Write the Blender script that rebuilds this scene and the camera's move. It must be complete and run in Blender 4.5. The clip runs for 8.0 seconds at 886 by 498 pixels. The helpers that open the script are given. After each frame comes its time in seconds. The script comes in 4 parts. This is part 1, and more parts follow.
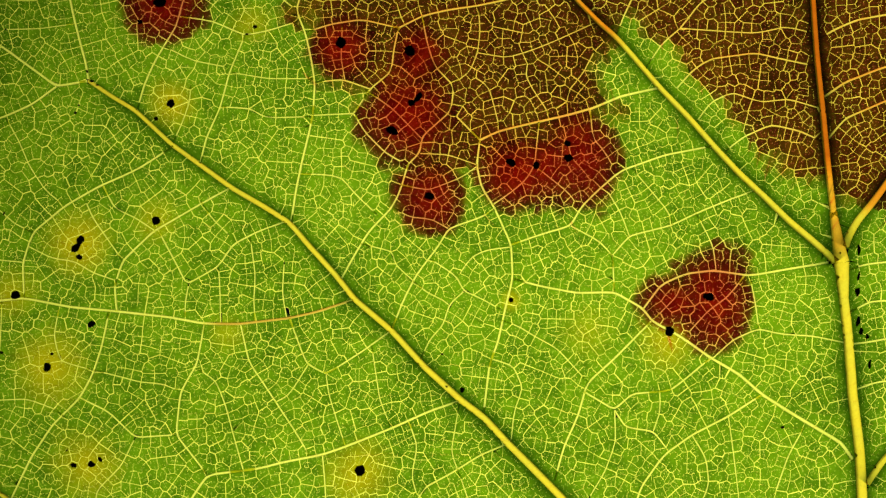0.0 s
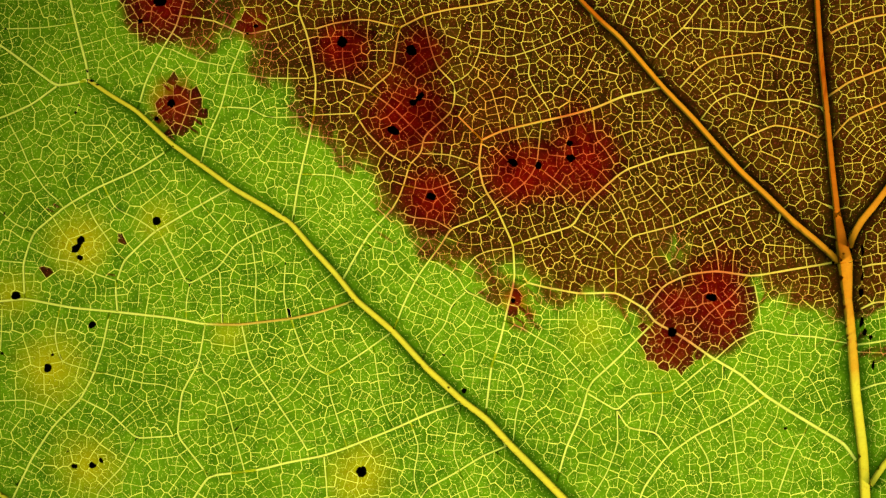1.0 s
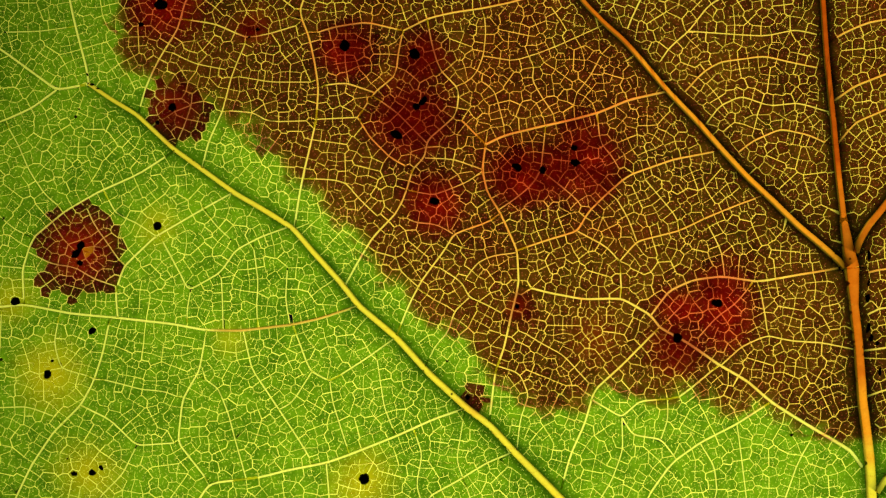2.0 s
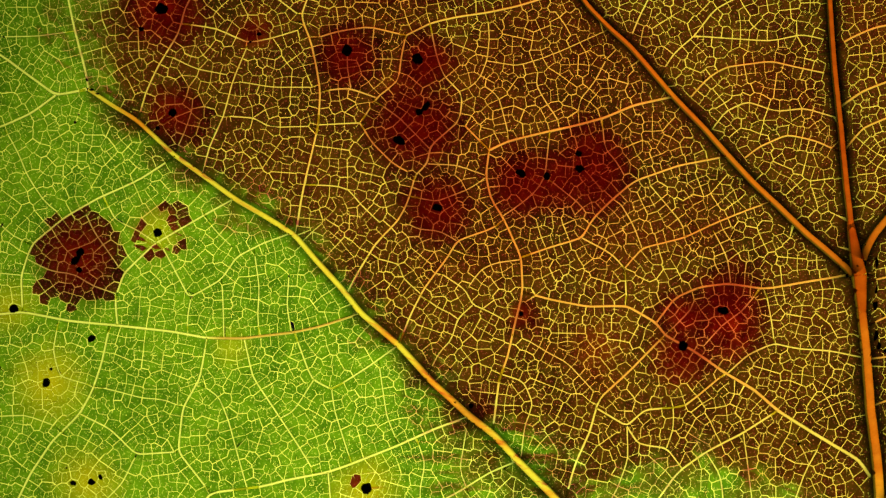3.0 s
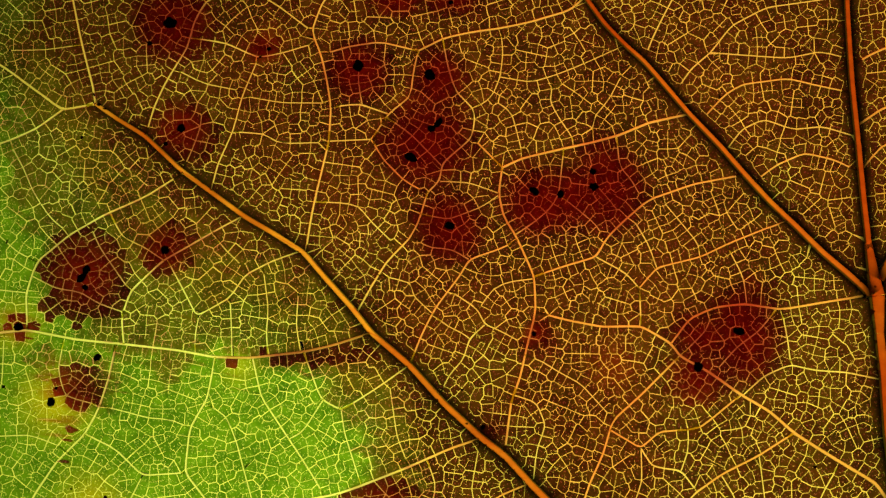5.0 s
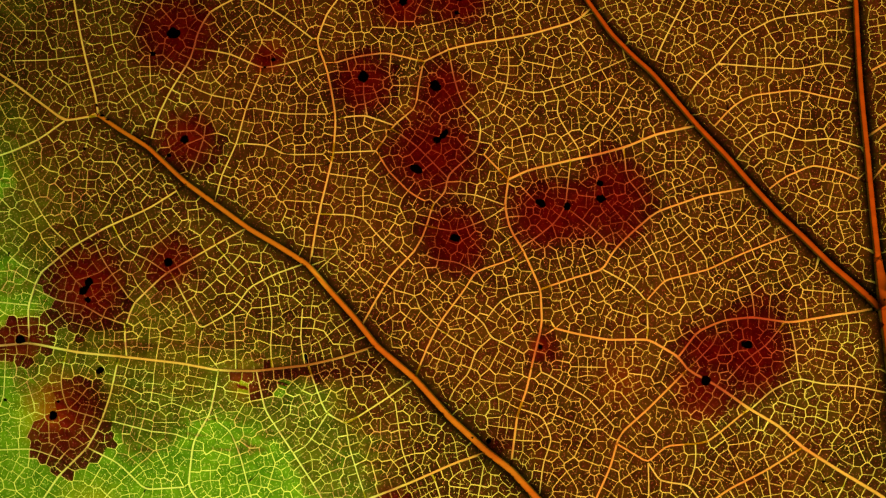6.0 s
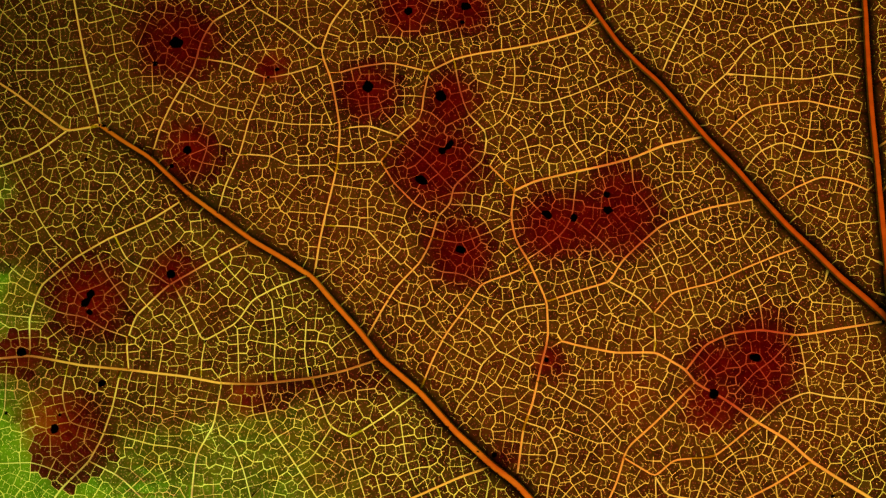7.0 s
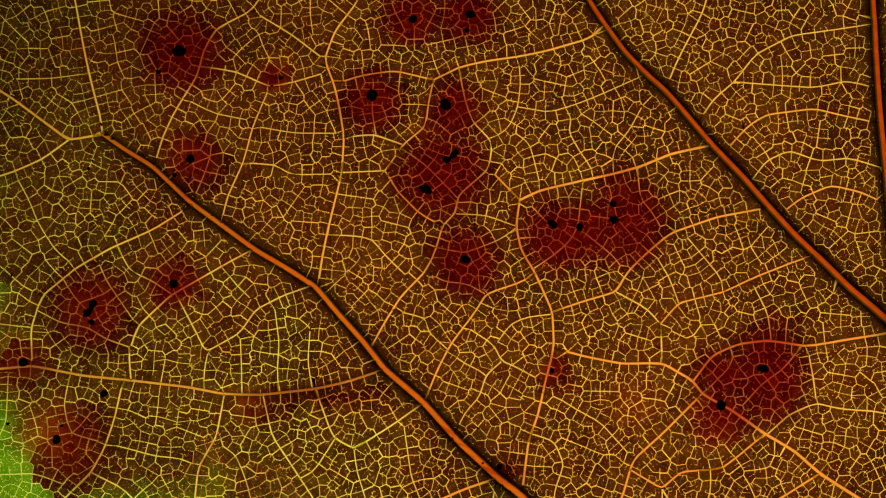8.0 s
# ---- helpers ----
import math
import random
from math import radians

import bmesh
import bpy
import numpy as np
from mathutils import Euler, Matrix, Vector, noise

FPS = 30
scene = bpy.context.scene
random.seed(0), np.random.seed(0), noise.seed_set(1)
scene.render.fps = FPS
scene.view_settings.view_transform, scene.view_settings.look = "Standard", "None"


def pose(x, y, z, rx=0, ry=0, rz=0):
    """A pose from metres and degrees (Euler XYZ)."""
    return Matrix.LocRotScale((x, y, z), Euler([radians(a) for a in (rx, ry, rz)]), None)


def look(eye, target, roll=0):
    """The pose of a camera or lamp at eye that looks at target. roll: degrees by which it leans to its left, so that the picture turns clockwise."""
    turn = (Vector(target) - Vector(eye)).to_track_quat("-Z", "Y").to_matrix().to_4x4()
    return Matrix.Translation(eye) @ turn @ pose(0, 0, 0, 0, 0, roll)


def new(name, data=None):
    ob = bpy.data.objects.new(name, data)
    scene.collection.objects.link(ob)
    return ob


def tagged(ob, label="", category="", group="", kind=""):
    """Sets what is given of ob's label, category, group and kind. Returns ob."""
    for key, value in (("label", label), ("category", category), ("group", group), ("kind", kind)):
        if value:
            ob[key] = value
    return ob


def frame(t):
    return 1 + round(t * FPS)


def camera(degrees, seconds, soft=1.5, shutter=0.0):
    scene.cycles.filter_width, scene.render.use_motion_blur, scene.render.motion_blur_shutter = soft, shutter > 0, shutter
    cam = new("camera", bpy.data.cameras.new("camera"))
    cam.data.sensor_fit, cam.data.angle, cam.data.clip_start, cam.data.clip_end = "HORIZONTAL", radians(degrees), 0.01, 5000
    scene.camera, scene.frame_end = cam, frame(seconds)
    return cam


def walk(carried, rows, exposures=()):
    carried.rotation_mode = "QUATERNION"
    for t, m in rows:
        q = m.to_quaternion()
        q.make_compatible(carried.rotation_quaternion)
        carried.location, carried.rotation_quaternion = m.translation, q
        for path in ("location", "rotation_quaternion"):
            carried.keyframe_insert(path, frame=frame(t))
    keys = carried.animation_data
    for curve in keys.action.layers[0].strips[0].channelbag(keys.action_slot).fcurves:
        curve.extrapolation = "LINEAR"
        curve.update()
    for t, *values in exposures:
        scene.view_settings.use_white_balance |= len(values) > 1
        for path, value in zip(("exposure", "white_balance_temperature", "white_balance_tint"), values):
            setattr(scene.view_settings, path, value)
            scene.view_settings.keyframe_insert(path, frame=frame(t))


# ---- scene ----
# A living leaf, lit from behind by a lamp and seen from close above, reddens from its base to its edge.
cam = camera(40, 8.0, soft=1.35)
walk(cam, [
    (0, pose(-0.000000, -0.000000, 0.053851, -0.004, 0.005, -0.000)),
    (0.5, pose(0.000161, 0.000390, 0.053779, -0.432, 0.209, 0.026)),
    (1, pose(0.000003, 0.000368, 0.053636, -0.376, 0.093, -0.004)),
    (1.5, pose(-0.000184, 0.000424, 0.053443, -0.324, -0.053, -0.002)),
    (3, pose(-0.000443, 0.000565, 0.052626, -0.023, -0.081, 0.006)),
    (3.5, pose(-0.000554, 0.000662, 0.052409, 0.080, -0.096, 0.075)),
    (4, pose(-0.000740, 0.000799, 0.052204, 0.140, -0.159, 0.117)),
    (4.5, pose(-0.000931, 0.000907, 0.052018, 0.250, -0.218, 0.181)),
    (6, pose(-0.001354, 0.001668, 0.051409, 0.214, -0.261, 0.271)),
    (6.5, pose(-0.001431, 0.001891, 0.051133, 0.243, -0.225, 0.292)),
    (7, pose(-0.001539, 0.002209, 0.050895, 0.166, -0.219, 0.301)),
    (7.5, pose(-0.001576, 0.002412, 0.050666, 0.186, -0.141, 0.291)),
    (8, pose(-0.001469, 0.002462, 0.050472, 0.339, 0.080, 0.330)),
], exposures=[(0, -0.16), (4, -0.06), (8, -0.14)])

# ---- light: one lamp behind the leaf ----
world = bpy.data.worlds.new("world")
scene.world = world
scene.cycles.transparent_max_bounces = 64  # many clear filter films lie over one another under the leaf
world.use_nodes = True
back = world.node_tree.nodes["Background"]
back.inputs["Color"].default_value = (0.75, 0.9, 1.0, 1)
back.inputs["Strength"].default_value = 0.004
LAMP = Vector((0.0112, -0.0082, -0.15))
lamp_data = bpy.data.lights.new("backlight", "SPOT")
lamp_data.energy = 1.93
lamp_data.spot_size = radians(37)
lamp_data.spot_blend = 1.0
lamp_data.shadow_soft_size = 0.003
lamp_data.color = (1.0, 0.97, 0.88)
lamp = new("backlight", lamp_data)
lamp.matrix_world = look(LAMP, (LAMP.x, LAMP.y, 0))

# ---- materials ----


def blank(name):
    mat = bpy.data.materials.new(name)
    mat.use_nodes = True
    nt = mat.node_tree
    nt.nodes.clear()
    out = nt.nodes.new("ShaderNodeOutputMaterial")
    return mat, nt, out


def node(nt, kind, **values):
    n = nt.nodes.new(kind)
    for key, value in values.items():
        n.inputs[key].default_value = value
    return n


def blend(nt, fac, a, b, mode="MIX"):
    m = nt.nodes.new("ShaderNodeMix")
    m.data_type, m.blend_type = "RGBA", mode
    for sock, value in ((m.inputs[0], fac), (m.inputs[6], a), (m.inputs[7], b)):
        if isinstance(value, (float, tuple)):
            sock.default_value = value
        else:
            nt.links.new(value, sock)
    return m.outputs[2]


def ramp(nt, value, lo, hi, a=0.0, b=1.0):
    m = nt.nodes.new("ShaderNodeMapRange")
    m.interpolation_type = "SMOOTHSTEP"
    nt.links.new(value, m.inputs[0])
    for k, v in zip((1, 2, 3, 4), (lo, hi, a, b)):
        m.inputs[k].default_value = v
    return m.outputs[0]


def maths(nt, op, a, b):
    m = nt.nodes.new("ShaderNodeMath")
    m.operation = op
    for sock, value in zip(m.inputs, (a, b)):
        if isinstance(value, float):
            sock.default_value = value
        else:
            nt.links.new(value, sock)
    return m.outputs[0]


def sheet(nt, out, colour, through_share, gloss, rough, normal=None):
    """A thin living sheet: most light passes through it, some is thrown back, a little glances off."""
    tr, di, gl = node(nt, "ShaderNodeBsdfTranslucent"), node(nt, "ShaderNodeBsdfDiffuse"), node(nt, "ShaderNodeBsdfGlossy", Roughness=rough)
    gl.inputs["Color"].default_value = (0.8, 0.8, 0.8, 1)
    mix, top = node(nt, "ShaderNodeMixShader", Fac=through_share), node(nt, "ShaderNodeMixShader", Fac=gloss)
    for b in (tr, di):
        nt.links.new(colour, b.inputs["Color"])
    if normal:
        for b in (di, gl):
            nt.links.new(normal, b.inputs["Normal"])
    nt.links.new(di.outputs[0], mix.inputs[1])
    nt.links.new(tr.outputs[0], mix.inputs[2])
    nt.links.new(mix.outputs[0], top.inputs[1])
    nt.links.new(gl.outputs[0], top.inputs[2])
    nt.links.new(top.outputs[0], out.inputs["Surface"])


def noise_at(nt, coord, scale, detail=3.0):
    n = node(nt, "ShaderNodeTexNoise", Scale=scale, Detail=detail)
    nt.links.new(coord, n.inputs["Vector"])
    return n.outputs["Fac"]


def tissue_material():
    mat, nt, out = blank("leaf_tissue")
    co = nt.nodes.new("ShaderNodeTexCoord").outputs["Object"]
    geo = nt.nodes.new("ShaderNodeNewGeometry")
    halo = nt.nodes.new("ShaderNodeAttribute")
    halo.attribute_name = "halo"
    thin = nt.nodes.new("ShaderNodeAttribute")
    thin.attribute_name = "thin"
    broad, mid, grain = noise_at(nt, co, 190.0), noise_at(nt, co, 1500.0), noise_at(nt, co, 14000.0, 2.0)
    deep, pale = (0.034, 0.100, 0.001, 1), (0.112, 0.240, 0.002, 1)
    base = blend(nt, ramp(nt, maths(nt, "ADD", maths(nt, "MULTIPLY", broad, 0.55), maths(nt, "MULTIPLY", mid, 0.45)), 0.36, 0.64), deep, pale)
    base = blend(nt, ramp(nt, geo.outputs["Random Per Island"], 0.0, 1.0, 0.0, 0.25), base, (0.105, 0.21, 0.003, 1))
    base = blend(nt, ramp(nt, grain, 0.35, 0.62, 0.0, 0.25), base, (0.12, 0.25, 0.005, 1))
    # yellowed tissue round the lesions
    base = blend(nt, halo.outputs["Fac"], base, (0.38, 0.33, 0.002, 1))
    # pale pores
    dots = node(nt, "ShaderNodeTexVoronoi", Scale=6200.0)
    dots.voronoi_dimensions = "2D"
    nt.links.new(co, dots.inputs["Vector"])
    lit = ramp(nt, dots.outputs["Distance"], 0.10, 0.24, 0.4, 0.0)
    base = blend(nt, maths(nt, "MULTIPLY", lit, thin.outputs["Fac"]), base, (0.50, 0.62, 0.06, 1))
    bump = node(nt, "ShaderNodeBump", Strength=0.4, Distance=0.00003)
    nt.links.new(grain, bump.inputs["Height"])
    sheet(nt, out, base, 0.9, 0.015, 0.5, bump.outputs["Normal"])
    return mat


def vein_material(name, colour, other):
    mat, nt, out = blank(name)
    co = nt.nodes.new("ShaderNodeTexCoord").outputs["Object"]
    c = blend(nt, ramp(nt, noise_at(nt, co, 700.0), 0.35, 0.65), colour, other)
    c = blend(nt, ramp(nt, noise_at(nt, co, 9000.0), 0.3, 0.7, 0.0, 0.35), c, tuple(v * 0.7 for v in colour[:3]) + (1,))
    bump = node(nt, "ShaderNodeBump", Strength=0.5, Distance=0.00004)
    nt.links.new(noise_at(nt, co, 12000.0), bump.inputs["Height"])
    sheet(nt, out, c, 0.92, 0.03, 0.4, bump.outputs["Normal"])
    return mat


def filter_material(name, a, b, scale=2500.0):
    """A clear coloured film that filters the lamp's light; its dose, which thins out towards the film's edge, sets how
    deep the colour is.
    """
    mat, nt, out = blank(name)
    co = nt.nodes.new("ShaderNodeTexCoord").outputs["Object"]
    dose = nt.nodes.new("ShaderNodeAttribute")
    dose.attribute_name = "dose"
    c = blend(nt, ramp(nt, noise_at(nt, co, scale), 0.3, 0.7), a, b)
    split, join = nt.nodes.new("ShaderNodeSeparateColor"), nt.nodes.new("ShaderNodeCombineColor")
    nt.links.new(c, split.inputs[0])
    for k in range(3):
        nt.links.new(maths(nt, "POWER", split.outputs[k], dose.outputs["Fac"]), join.inputs[k])
    t = node(nt, "ShaderNodeBsdfTransparent")
    nt.links.new(join.outputs[0], t.inputs["Color"])
    nt.links.new(t.outputs[0], out.inputs["Surface"])
    return mat


def lesion_material():
    mat, nt, out = blank("lesion_crust")
    co = nt.nodes.new("ShaderNodeTexCoord").outputs["Object"]
    c = blend(nt, ramp(nt, noise_at(nt, co, 9000.0), 0.4, 0.7), (0.004, 0.0035, 0.003, 1), (0.014, 0.008, 0.004, 1))
    p = node(nt, "ShaderNodeBsdfPrincipled", Roughness=0.75)
    nt.links.new(c, p.inputs["Base Color"])
    bump = node(nt, "ShaderNodeBump", Strength=0.7, Distance=0.00005)
    nt.links.new(noise_at(nt, co, 15000.0), bump.inputs["Height"])
    nt.links.new(bump.outputs["Normal"], p.inputs["Normal"])
    nt.links.new(p.outputs[0], out.inputs["Surface"])
    return mat


TISSUE = tissue_material()
NET = vein_material("fine_vein", (0.66, 0.70, 0.065, 1), (0.76, 0.78, 0.085, 1))
MINOR = vein_material("cross_vein", (0.60, 0.66, 0.07, 1), (0.70, 0.74, 0.09, 1))
MAJOR = vein_material("thick_vein", (0.60, 0.51, 0.02, 1), (0.55, 0.50, 0.025, 1))
BROWN = filter_material("brown_pigment", (0.41, 0.079, 0.5, 1), (0.62, 0.128, 0.6, 1))
AMBER = filter_material("amber_pigment", (1.0, 0.66, 0.56, 1), (1.0, 0.76, 0.68, 1), 400.0)
EMBER = filter_material("ember_pigment", (0.98, 0.62, 0.7, 1), (1.0, 0.76, 0.8, 1), 500.0)
RED = filter_material("red_pigment", (0.70, 0.14, 0.36, 1), (0.88, 0.21, 0.44, 1), 900.0)
DUSK = filter_material("dusky_pigment", (0.48, 0.40, 0.46, 1), (0.62, 0.50, 0.56, 1), 900.0)
RUST = filter_material("rust_pigment", (0.66, 0.43, 0.38, 1), (0.78, 0.52, 0.46, 1), 900.0)
OCHRE = filter_material("ochre_pigment", (0.96, 0.56, 0.5, 1), (1.0, 0.64, 0.6, 1), 900.0)
# grey filter for unseen films that darken the leaf beside thick veins
EDGE_FILM = filter_material("dark_edge_film", (0.30, 0.36, 0.4, 1), (0.40, 0.46, 0.45, 1), 900.0)
CRUST = lesion_material()

# ---- plan of the leaf, in units of 0.025 mm, x along and y down from one corner ----
U = 2.5e-5
BEND = np.array([(2.6, 7.0), (-6.3, 1.3), (1.2, 5.9), (-13.0, -37.6), (-8.0, -6.4), (-1.6, -6.8), (8.8, 4.4), (9.1, -13.5), (-5.0, -23.2), (15.0, 7.8), (7.7, 31.0), (-17.9, 9.8), (3.5, 29.3), (34.4, 1.1), (-4.3, -63.1)])


def plan(xy):
    """Metres on the leaf from plan units; the plan is slightly curved."""
    xy = np.asarray(xy, float).reshape(-1, 2)
    a = np.stack([(xy[:, 0] - 784) / 784, (441 - xy[:, 1]) / 784], 1)
    x, y = np.clip(a[:, 0], -1.04, 1.04), np.clip(a[:, 1], -0.6, 0.64)
    basis = np.stack([x ** i * y ** (n - i) for n in range(5) for i in range(n, -1, -1)], 1)
    return (a * 784 + basis @ BEND) * U


def part(name, verts, faces, mat, parent, label="", smooth=True):
    me = bpy.data.meshes.new(name)
    me.from_pydata([tuple(v) for v in verts], [], [tuple(f) for f in faces])
    me.materials.append(mat)
    if smooth:
        me.polygons.foreach_set("use_smooth", np.ones(len(me.polygons), bool))
    me.update()
    ob = new(name, me)
    ob.parent = parent
    if label:
        tagged(ob, label)
    return ob


leaf = tagged(new("leaf"), "thin backlit green leaf turning red-brown with black lesions", "leaf")

# ---- the veins that can be followed, each with its course and its two widths ----
VEINS = []


def vein(rank, w0, w1, *course):
    """rank 0: midrib, 1: side vein, 2: cross vein. Course as x, y, x, y ..."""
    pts = np.array(course, float).reshape(-1, 2)
    seg = np.hypot(*np.diff(pts, axis=0).T)
    s = np.concatenate([[0], np.cumsum(seg)])
    # smooth course through the points
    n = max(3, int(s[-1] / 6))
    u = np.linspace(0, s[-1], n)
    lin = np.stack([np.interp(u, s, pts[:, k]) for k in (0, 1)], 1)
    for _ in range(3):
        lin[1:-1] = 0.25 * lin[:-2] + 0.5 * lin[1:-1] + 0.25 * lin[2:]
    VEINS.append((rank, lin, np.linspace(w0, w1, n) * (0.8 if rank == 2 else 1.0)))


vein(0, 9, 12, 1428, -190, 1434, -80, 1441, 0, 1450, 100, 1461, 200, 1470, 300, 1477, 370)
vein(0, 12, 27, 1477, 370, 1480, 395, 1485, 430, 1491, 466)
vein(0, 27, 17, 1491, 466, 1492, 490, 1494, 530)
vein(0, 17, 18, 1494, 530, 1497, 560, 1501, 600, 1508, 700, 1515, 750, 1522, 800, 1529, 882, 1538, 1010)
vein(1, 8, 12, 905, -190, 958, -88, 985, -48, 1020, 0, 1058, 38, 1090, 65, 1120, 98, 1170, 155, 1225, 210, 1265, 255, 1310, 303, 1355, 345, 1400, 390, 1440, 425, 1472, 455, 1486, 478)
vein(1, 10, 14, 1660, 200, 1610, 275, 1568, 335, 1545, 365, 1520, 393, 1505, 418, 1494, 450)
vein(1, 6.5, 14, 150, 138, 190, 165, 235, 192, 300, 253, 350, 290, 410, 335, 460, 365, 510, 398, 545, 440, 590, 490, 625, 535, 690, 590, 750, 655, 815, 712, 855, 740, 900, 785, 950, 830, 990, 866, 1045, 915, 1130, 1000)
vein(1, 6, 9, -110, 800, -40, 848, 0, 868, 35, 890, 110, 960)
vein(1, 12, 12, 1680, 720, 1600, 785, 1562, 818, 1536, 856)
vein(2, 5, 4, 150, 138, 145, 110, 130, 60, 118, 15, 108, -30, 92, -110, 80, -190)
vein(2, 5, 4, 150, 138, 93, 148, 60, 125, 0, 85, -100, 30)
vein(2, 4.5, 4, 93, 148, 50, 180, 0, 203, -110, 240)
vein(2, 4, 3.5, 237, 193, 250, 145, 268, 105, 288, 72, 305, 45, 316, 0, 335, -35, 395, -66, 430, -120)
vein(2, 3.6, 3, 350, 290, 360, 245, 385, 190, 400, 130, 427, 65)
vein(2, 3, 3, 313, 28, 370, 38, 427, 65, 470, 57, 521, 42)
vein(2, 4.5, 3.5, 512, 395, 520, 340, 528, 300, 540, 250, 549, 210, 552, 152, 545, 110, 535, 65, 517, 20, 535, -30, 575, -85, 600, -190)
vein(2, 3, 3, 517, 20, 460, -25, 395, -66)
vein(2, 3.5, 3.5, 535, 62, 580, 48, 635, 40, 700, 56)
vein(2, 5, 4, 985, -48, 960, -22, 890, 2, 840, 14, 790, 22, 745, 33, 700, 56)
vein(2, 3.5, 3, 700, 56, 692, 95, 688, 135, 650, 165, 622, 208, 640, 240, 680, 280, 718, 300)
vein(2, 3, 3, 552, 152, 600, 147, 650, 165)
vein(2, 2.8, 2.8, 549, 210, 622, 208)
vein(2, 3.2, 3, 718, 300, 740, 278, 743, 250, 795, 205, 800, 160, 765, 125, 752, 85, 742, 35)
vein(2, 4.2, 3.4, 600, 500, 625, 455, 650, 415, 690, 375, 705, 345, 718, 300)
vein(2, 3.5, 3.5, 795, 205, 847, 256)
vein(2, 4.5, 5.2, 847, 256, 880, 240, 950, 222, 1000, 210, 1050, 195, 1100, 172, 1168, 155)
vein(2, 4, 4.6, 847, 256, 841, 300, 850, 340, 870, 370, 880, 390, 903, 440, 906, 500, 893, 550, 880, 610, 865, 650, 855, 735)
vein(2, 3.6, 4, 903, 440, 960, 420, 1010, 405, 1028, 372, 1060, 340, 1100, 305, 1180, 275, 1265, 257)
vein(2, 2.6, 2.6, 870, 370, 900, 350, 930, 325, 945, 300, 953, 222)
vein(2, 4, 6.5, 906, 500, 960, 513, 1020, 523, 1088, 520, 1140, 548, 1155, 570, 1187, 585, 1210, 598, 1260, 632, 1310, 660, 1350, 695, 1400, 727, 1450, 758, 1490, 783, 1512, 815)
vein(2, 4, 4.6, 1140, 548, 1172, 505, 1215, 485, 1265, 478, 1330, 487, 1400, 475, 1470, 465)
vein(2, 3.2, 3, 1088, 520, 1085, 455, 1060, 430, 1010, 405)
vein(2, 3, 3.4, 1085, 455, 1115, 420, 1190, 400, 1240, 375, 1300, 350, 1342, 335)
vein(2, 4.2, 4, 985, 846, 1000, 790, 1025, 735, 1040, 680, 1090, 635, 1152, 572)
vein(2, 4.5, 4.5, 815, 712, 760, 730, 690, 760, 610, 790, 570, 803, 500, 815, 460, 825, 370, 835, 340, 880, 310, 950)
vein(2, 3.6, 3.4, 370, 835, 315, 765, 322, 690, 350, 640, 362, 570)
vein(2, 3, 3, 315, 765, 245, 770, 200, 725, 150, 700)
vein(2, 4.6, 5, 625, 535, 560, 555, 510, 565, 420, 573, 360, 570, 300, 557, 210, 545, 130, 537, 50, 522, 0, 530, -110, 545)
vein(2, 4, 4, 50, 522, 45, 460, 60, 405, 115, 357, 170, 325, 240, 295, 305, 255)
vein(2, 4, 3.6, 210, 545, 205, 500, 218, 455, 270, 405, 315, 380, 360, 355, 405, 332)
vein(2, 4, 3.8, 197, 545, 185, 610, 170, 660, 150, 700, 105, 750, 70, 810, 40, 882, 5, 960)
vein(2, 2.8, 2.8, 570, 803, 575, 850, 582, 960)
vein(2, 3.2, 3, 690, 590, 640, 625, 575, 665, 540, 645, 510, 565)
vein(2, 3, 3, 425, 575, 440, 640, 480, 700, 520, 760, 548, 805)
vein(2, 3.2, 3, 505, 394, 455, 410, 410, 432, 385, 470, 330, 500, 315, 470, 280, 405)
vein(2, 3.6, 3.2, 900, 785, 850, 805, 800, 835, 750, 860, 720, 920)
vein(2, 3.8, 3.2, 690, 590, 712, 535, 735, 492, 775, 440, 791, 412, 850, 392, 874, 378)
vein(2, 3.4, 3.4, 1445, 113, 1380, 98, 1340, 88, 1260, 100, 1230, 120, 1200, 155)
vein(2, 3.4, 3.4, 1460, 250, 1420, 230, 1370, 218, 1320, 240, 1285, 268)
vein(2, 2.8, 2.8, 1438, 52, 1395, 40, 1340, 52, 1262, 48, 1205, 45)
vein(2, 2.8, 2.8, 1455, 190, 1400, 172, 1350, 178, 1300, 160, 1262, 178, 1235, 215)
vein(2, 3.2, 2.8, 1090, 62, 1105, 20, 1118, -10, 1150, -80, 1180, -190)
vein(2, 3, 3, 1145, 118, 1172, 75, 1205, 45, 1240, -5, 1300, -40, 1430, -60)
vein(2, 4.6, 4, 1452, 65, 1480, 48, 1520, 32, 1690, 15)
vein(2, 4.8, 4, 1463, 170, 1500, 145, 1560, 125, 1690, 95)
vein(2, 4, 4, 1468, 248, 1500, 210, 1568, 185, 1690, 140)
vein(2, 4, 4, 1505, 480, 1530, 472, 1690, 466)
vein(2, 4, 4, 1505, 555, 1540, 538, 1690, 545)
vein(2, 4, 4, 1505, 612, 1540, 610, 1690, 590)
vein(2, 4, 4, 1515, 692, 1550, 681, 1690, 685)
vein(2, 3.4, 3.4, 1035, 695, 1090, 725, 1120, 697, 1190, 690, 1215, 670, 1258, 634)
vein(2, 4, 4, 1110, 960, 1140, 855, 1180, 800, 1230, 765, 1290, 735, 1350, 697)
vein(2, 3, 3, 1090, 725, 1110, 755, 1160, 760, 1185, 790)
vein(2, 3, 3, 1380, 860, 1400, 800, 1425, 755)
vein(2, 3, 3, 1500, 610, 1440, 595, 1380, 590, 1345, 580, 1300, 600, 1265, 632)
vein(2, 2.8, 2.8, 1330, 487, 1340, 540, 1345, 580)
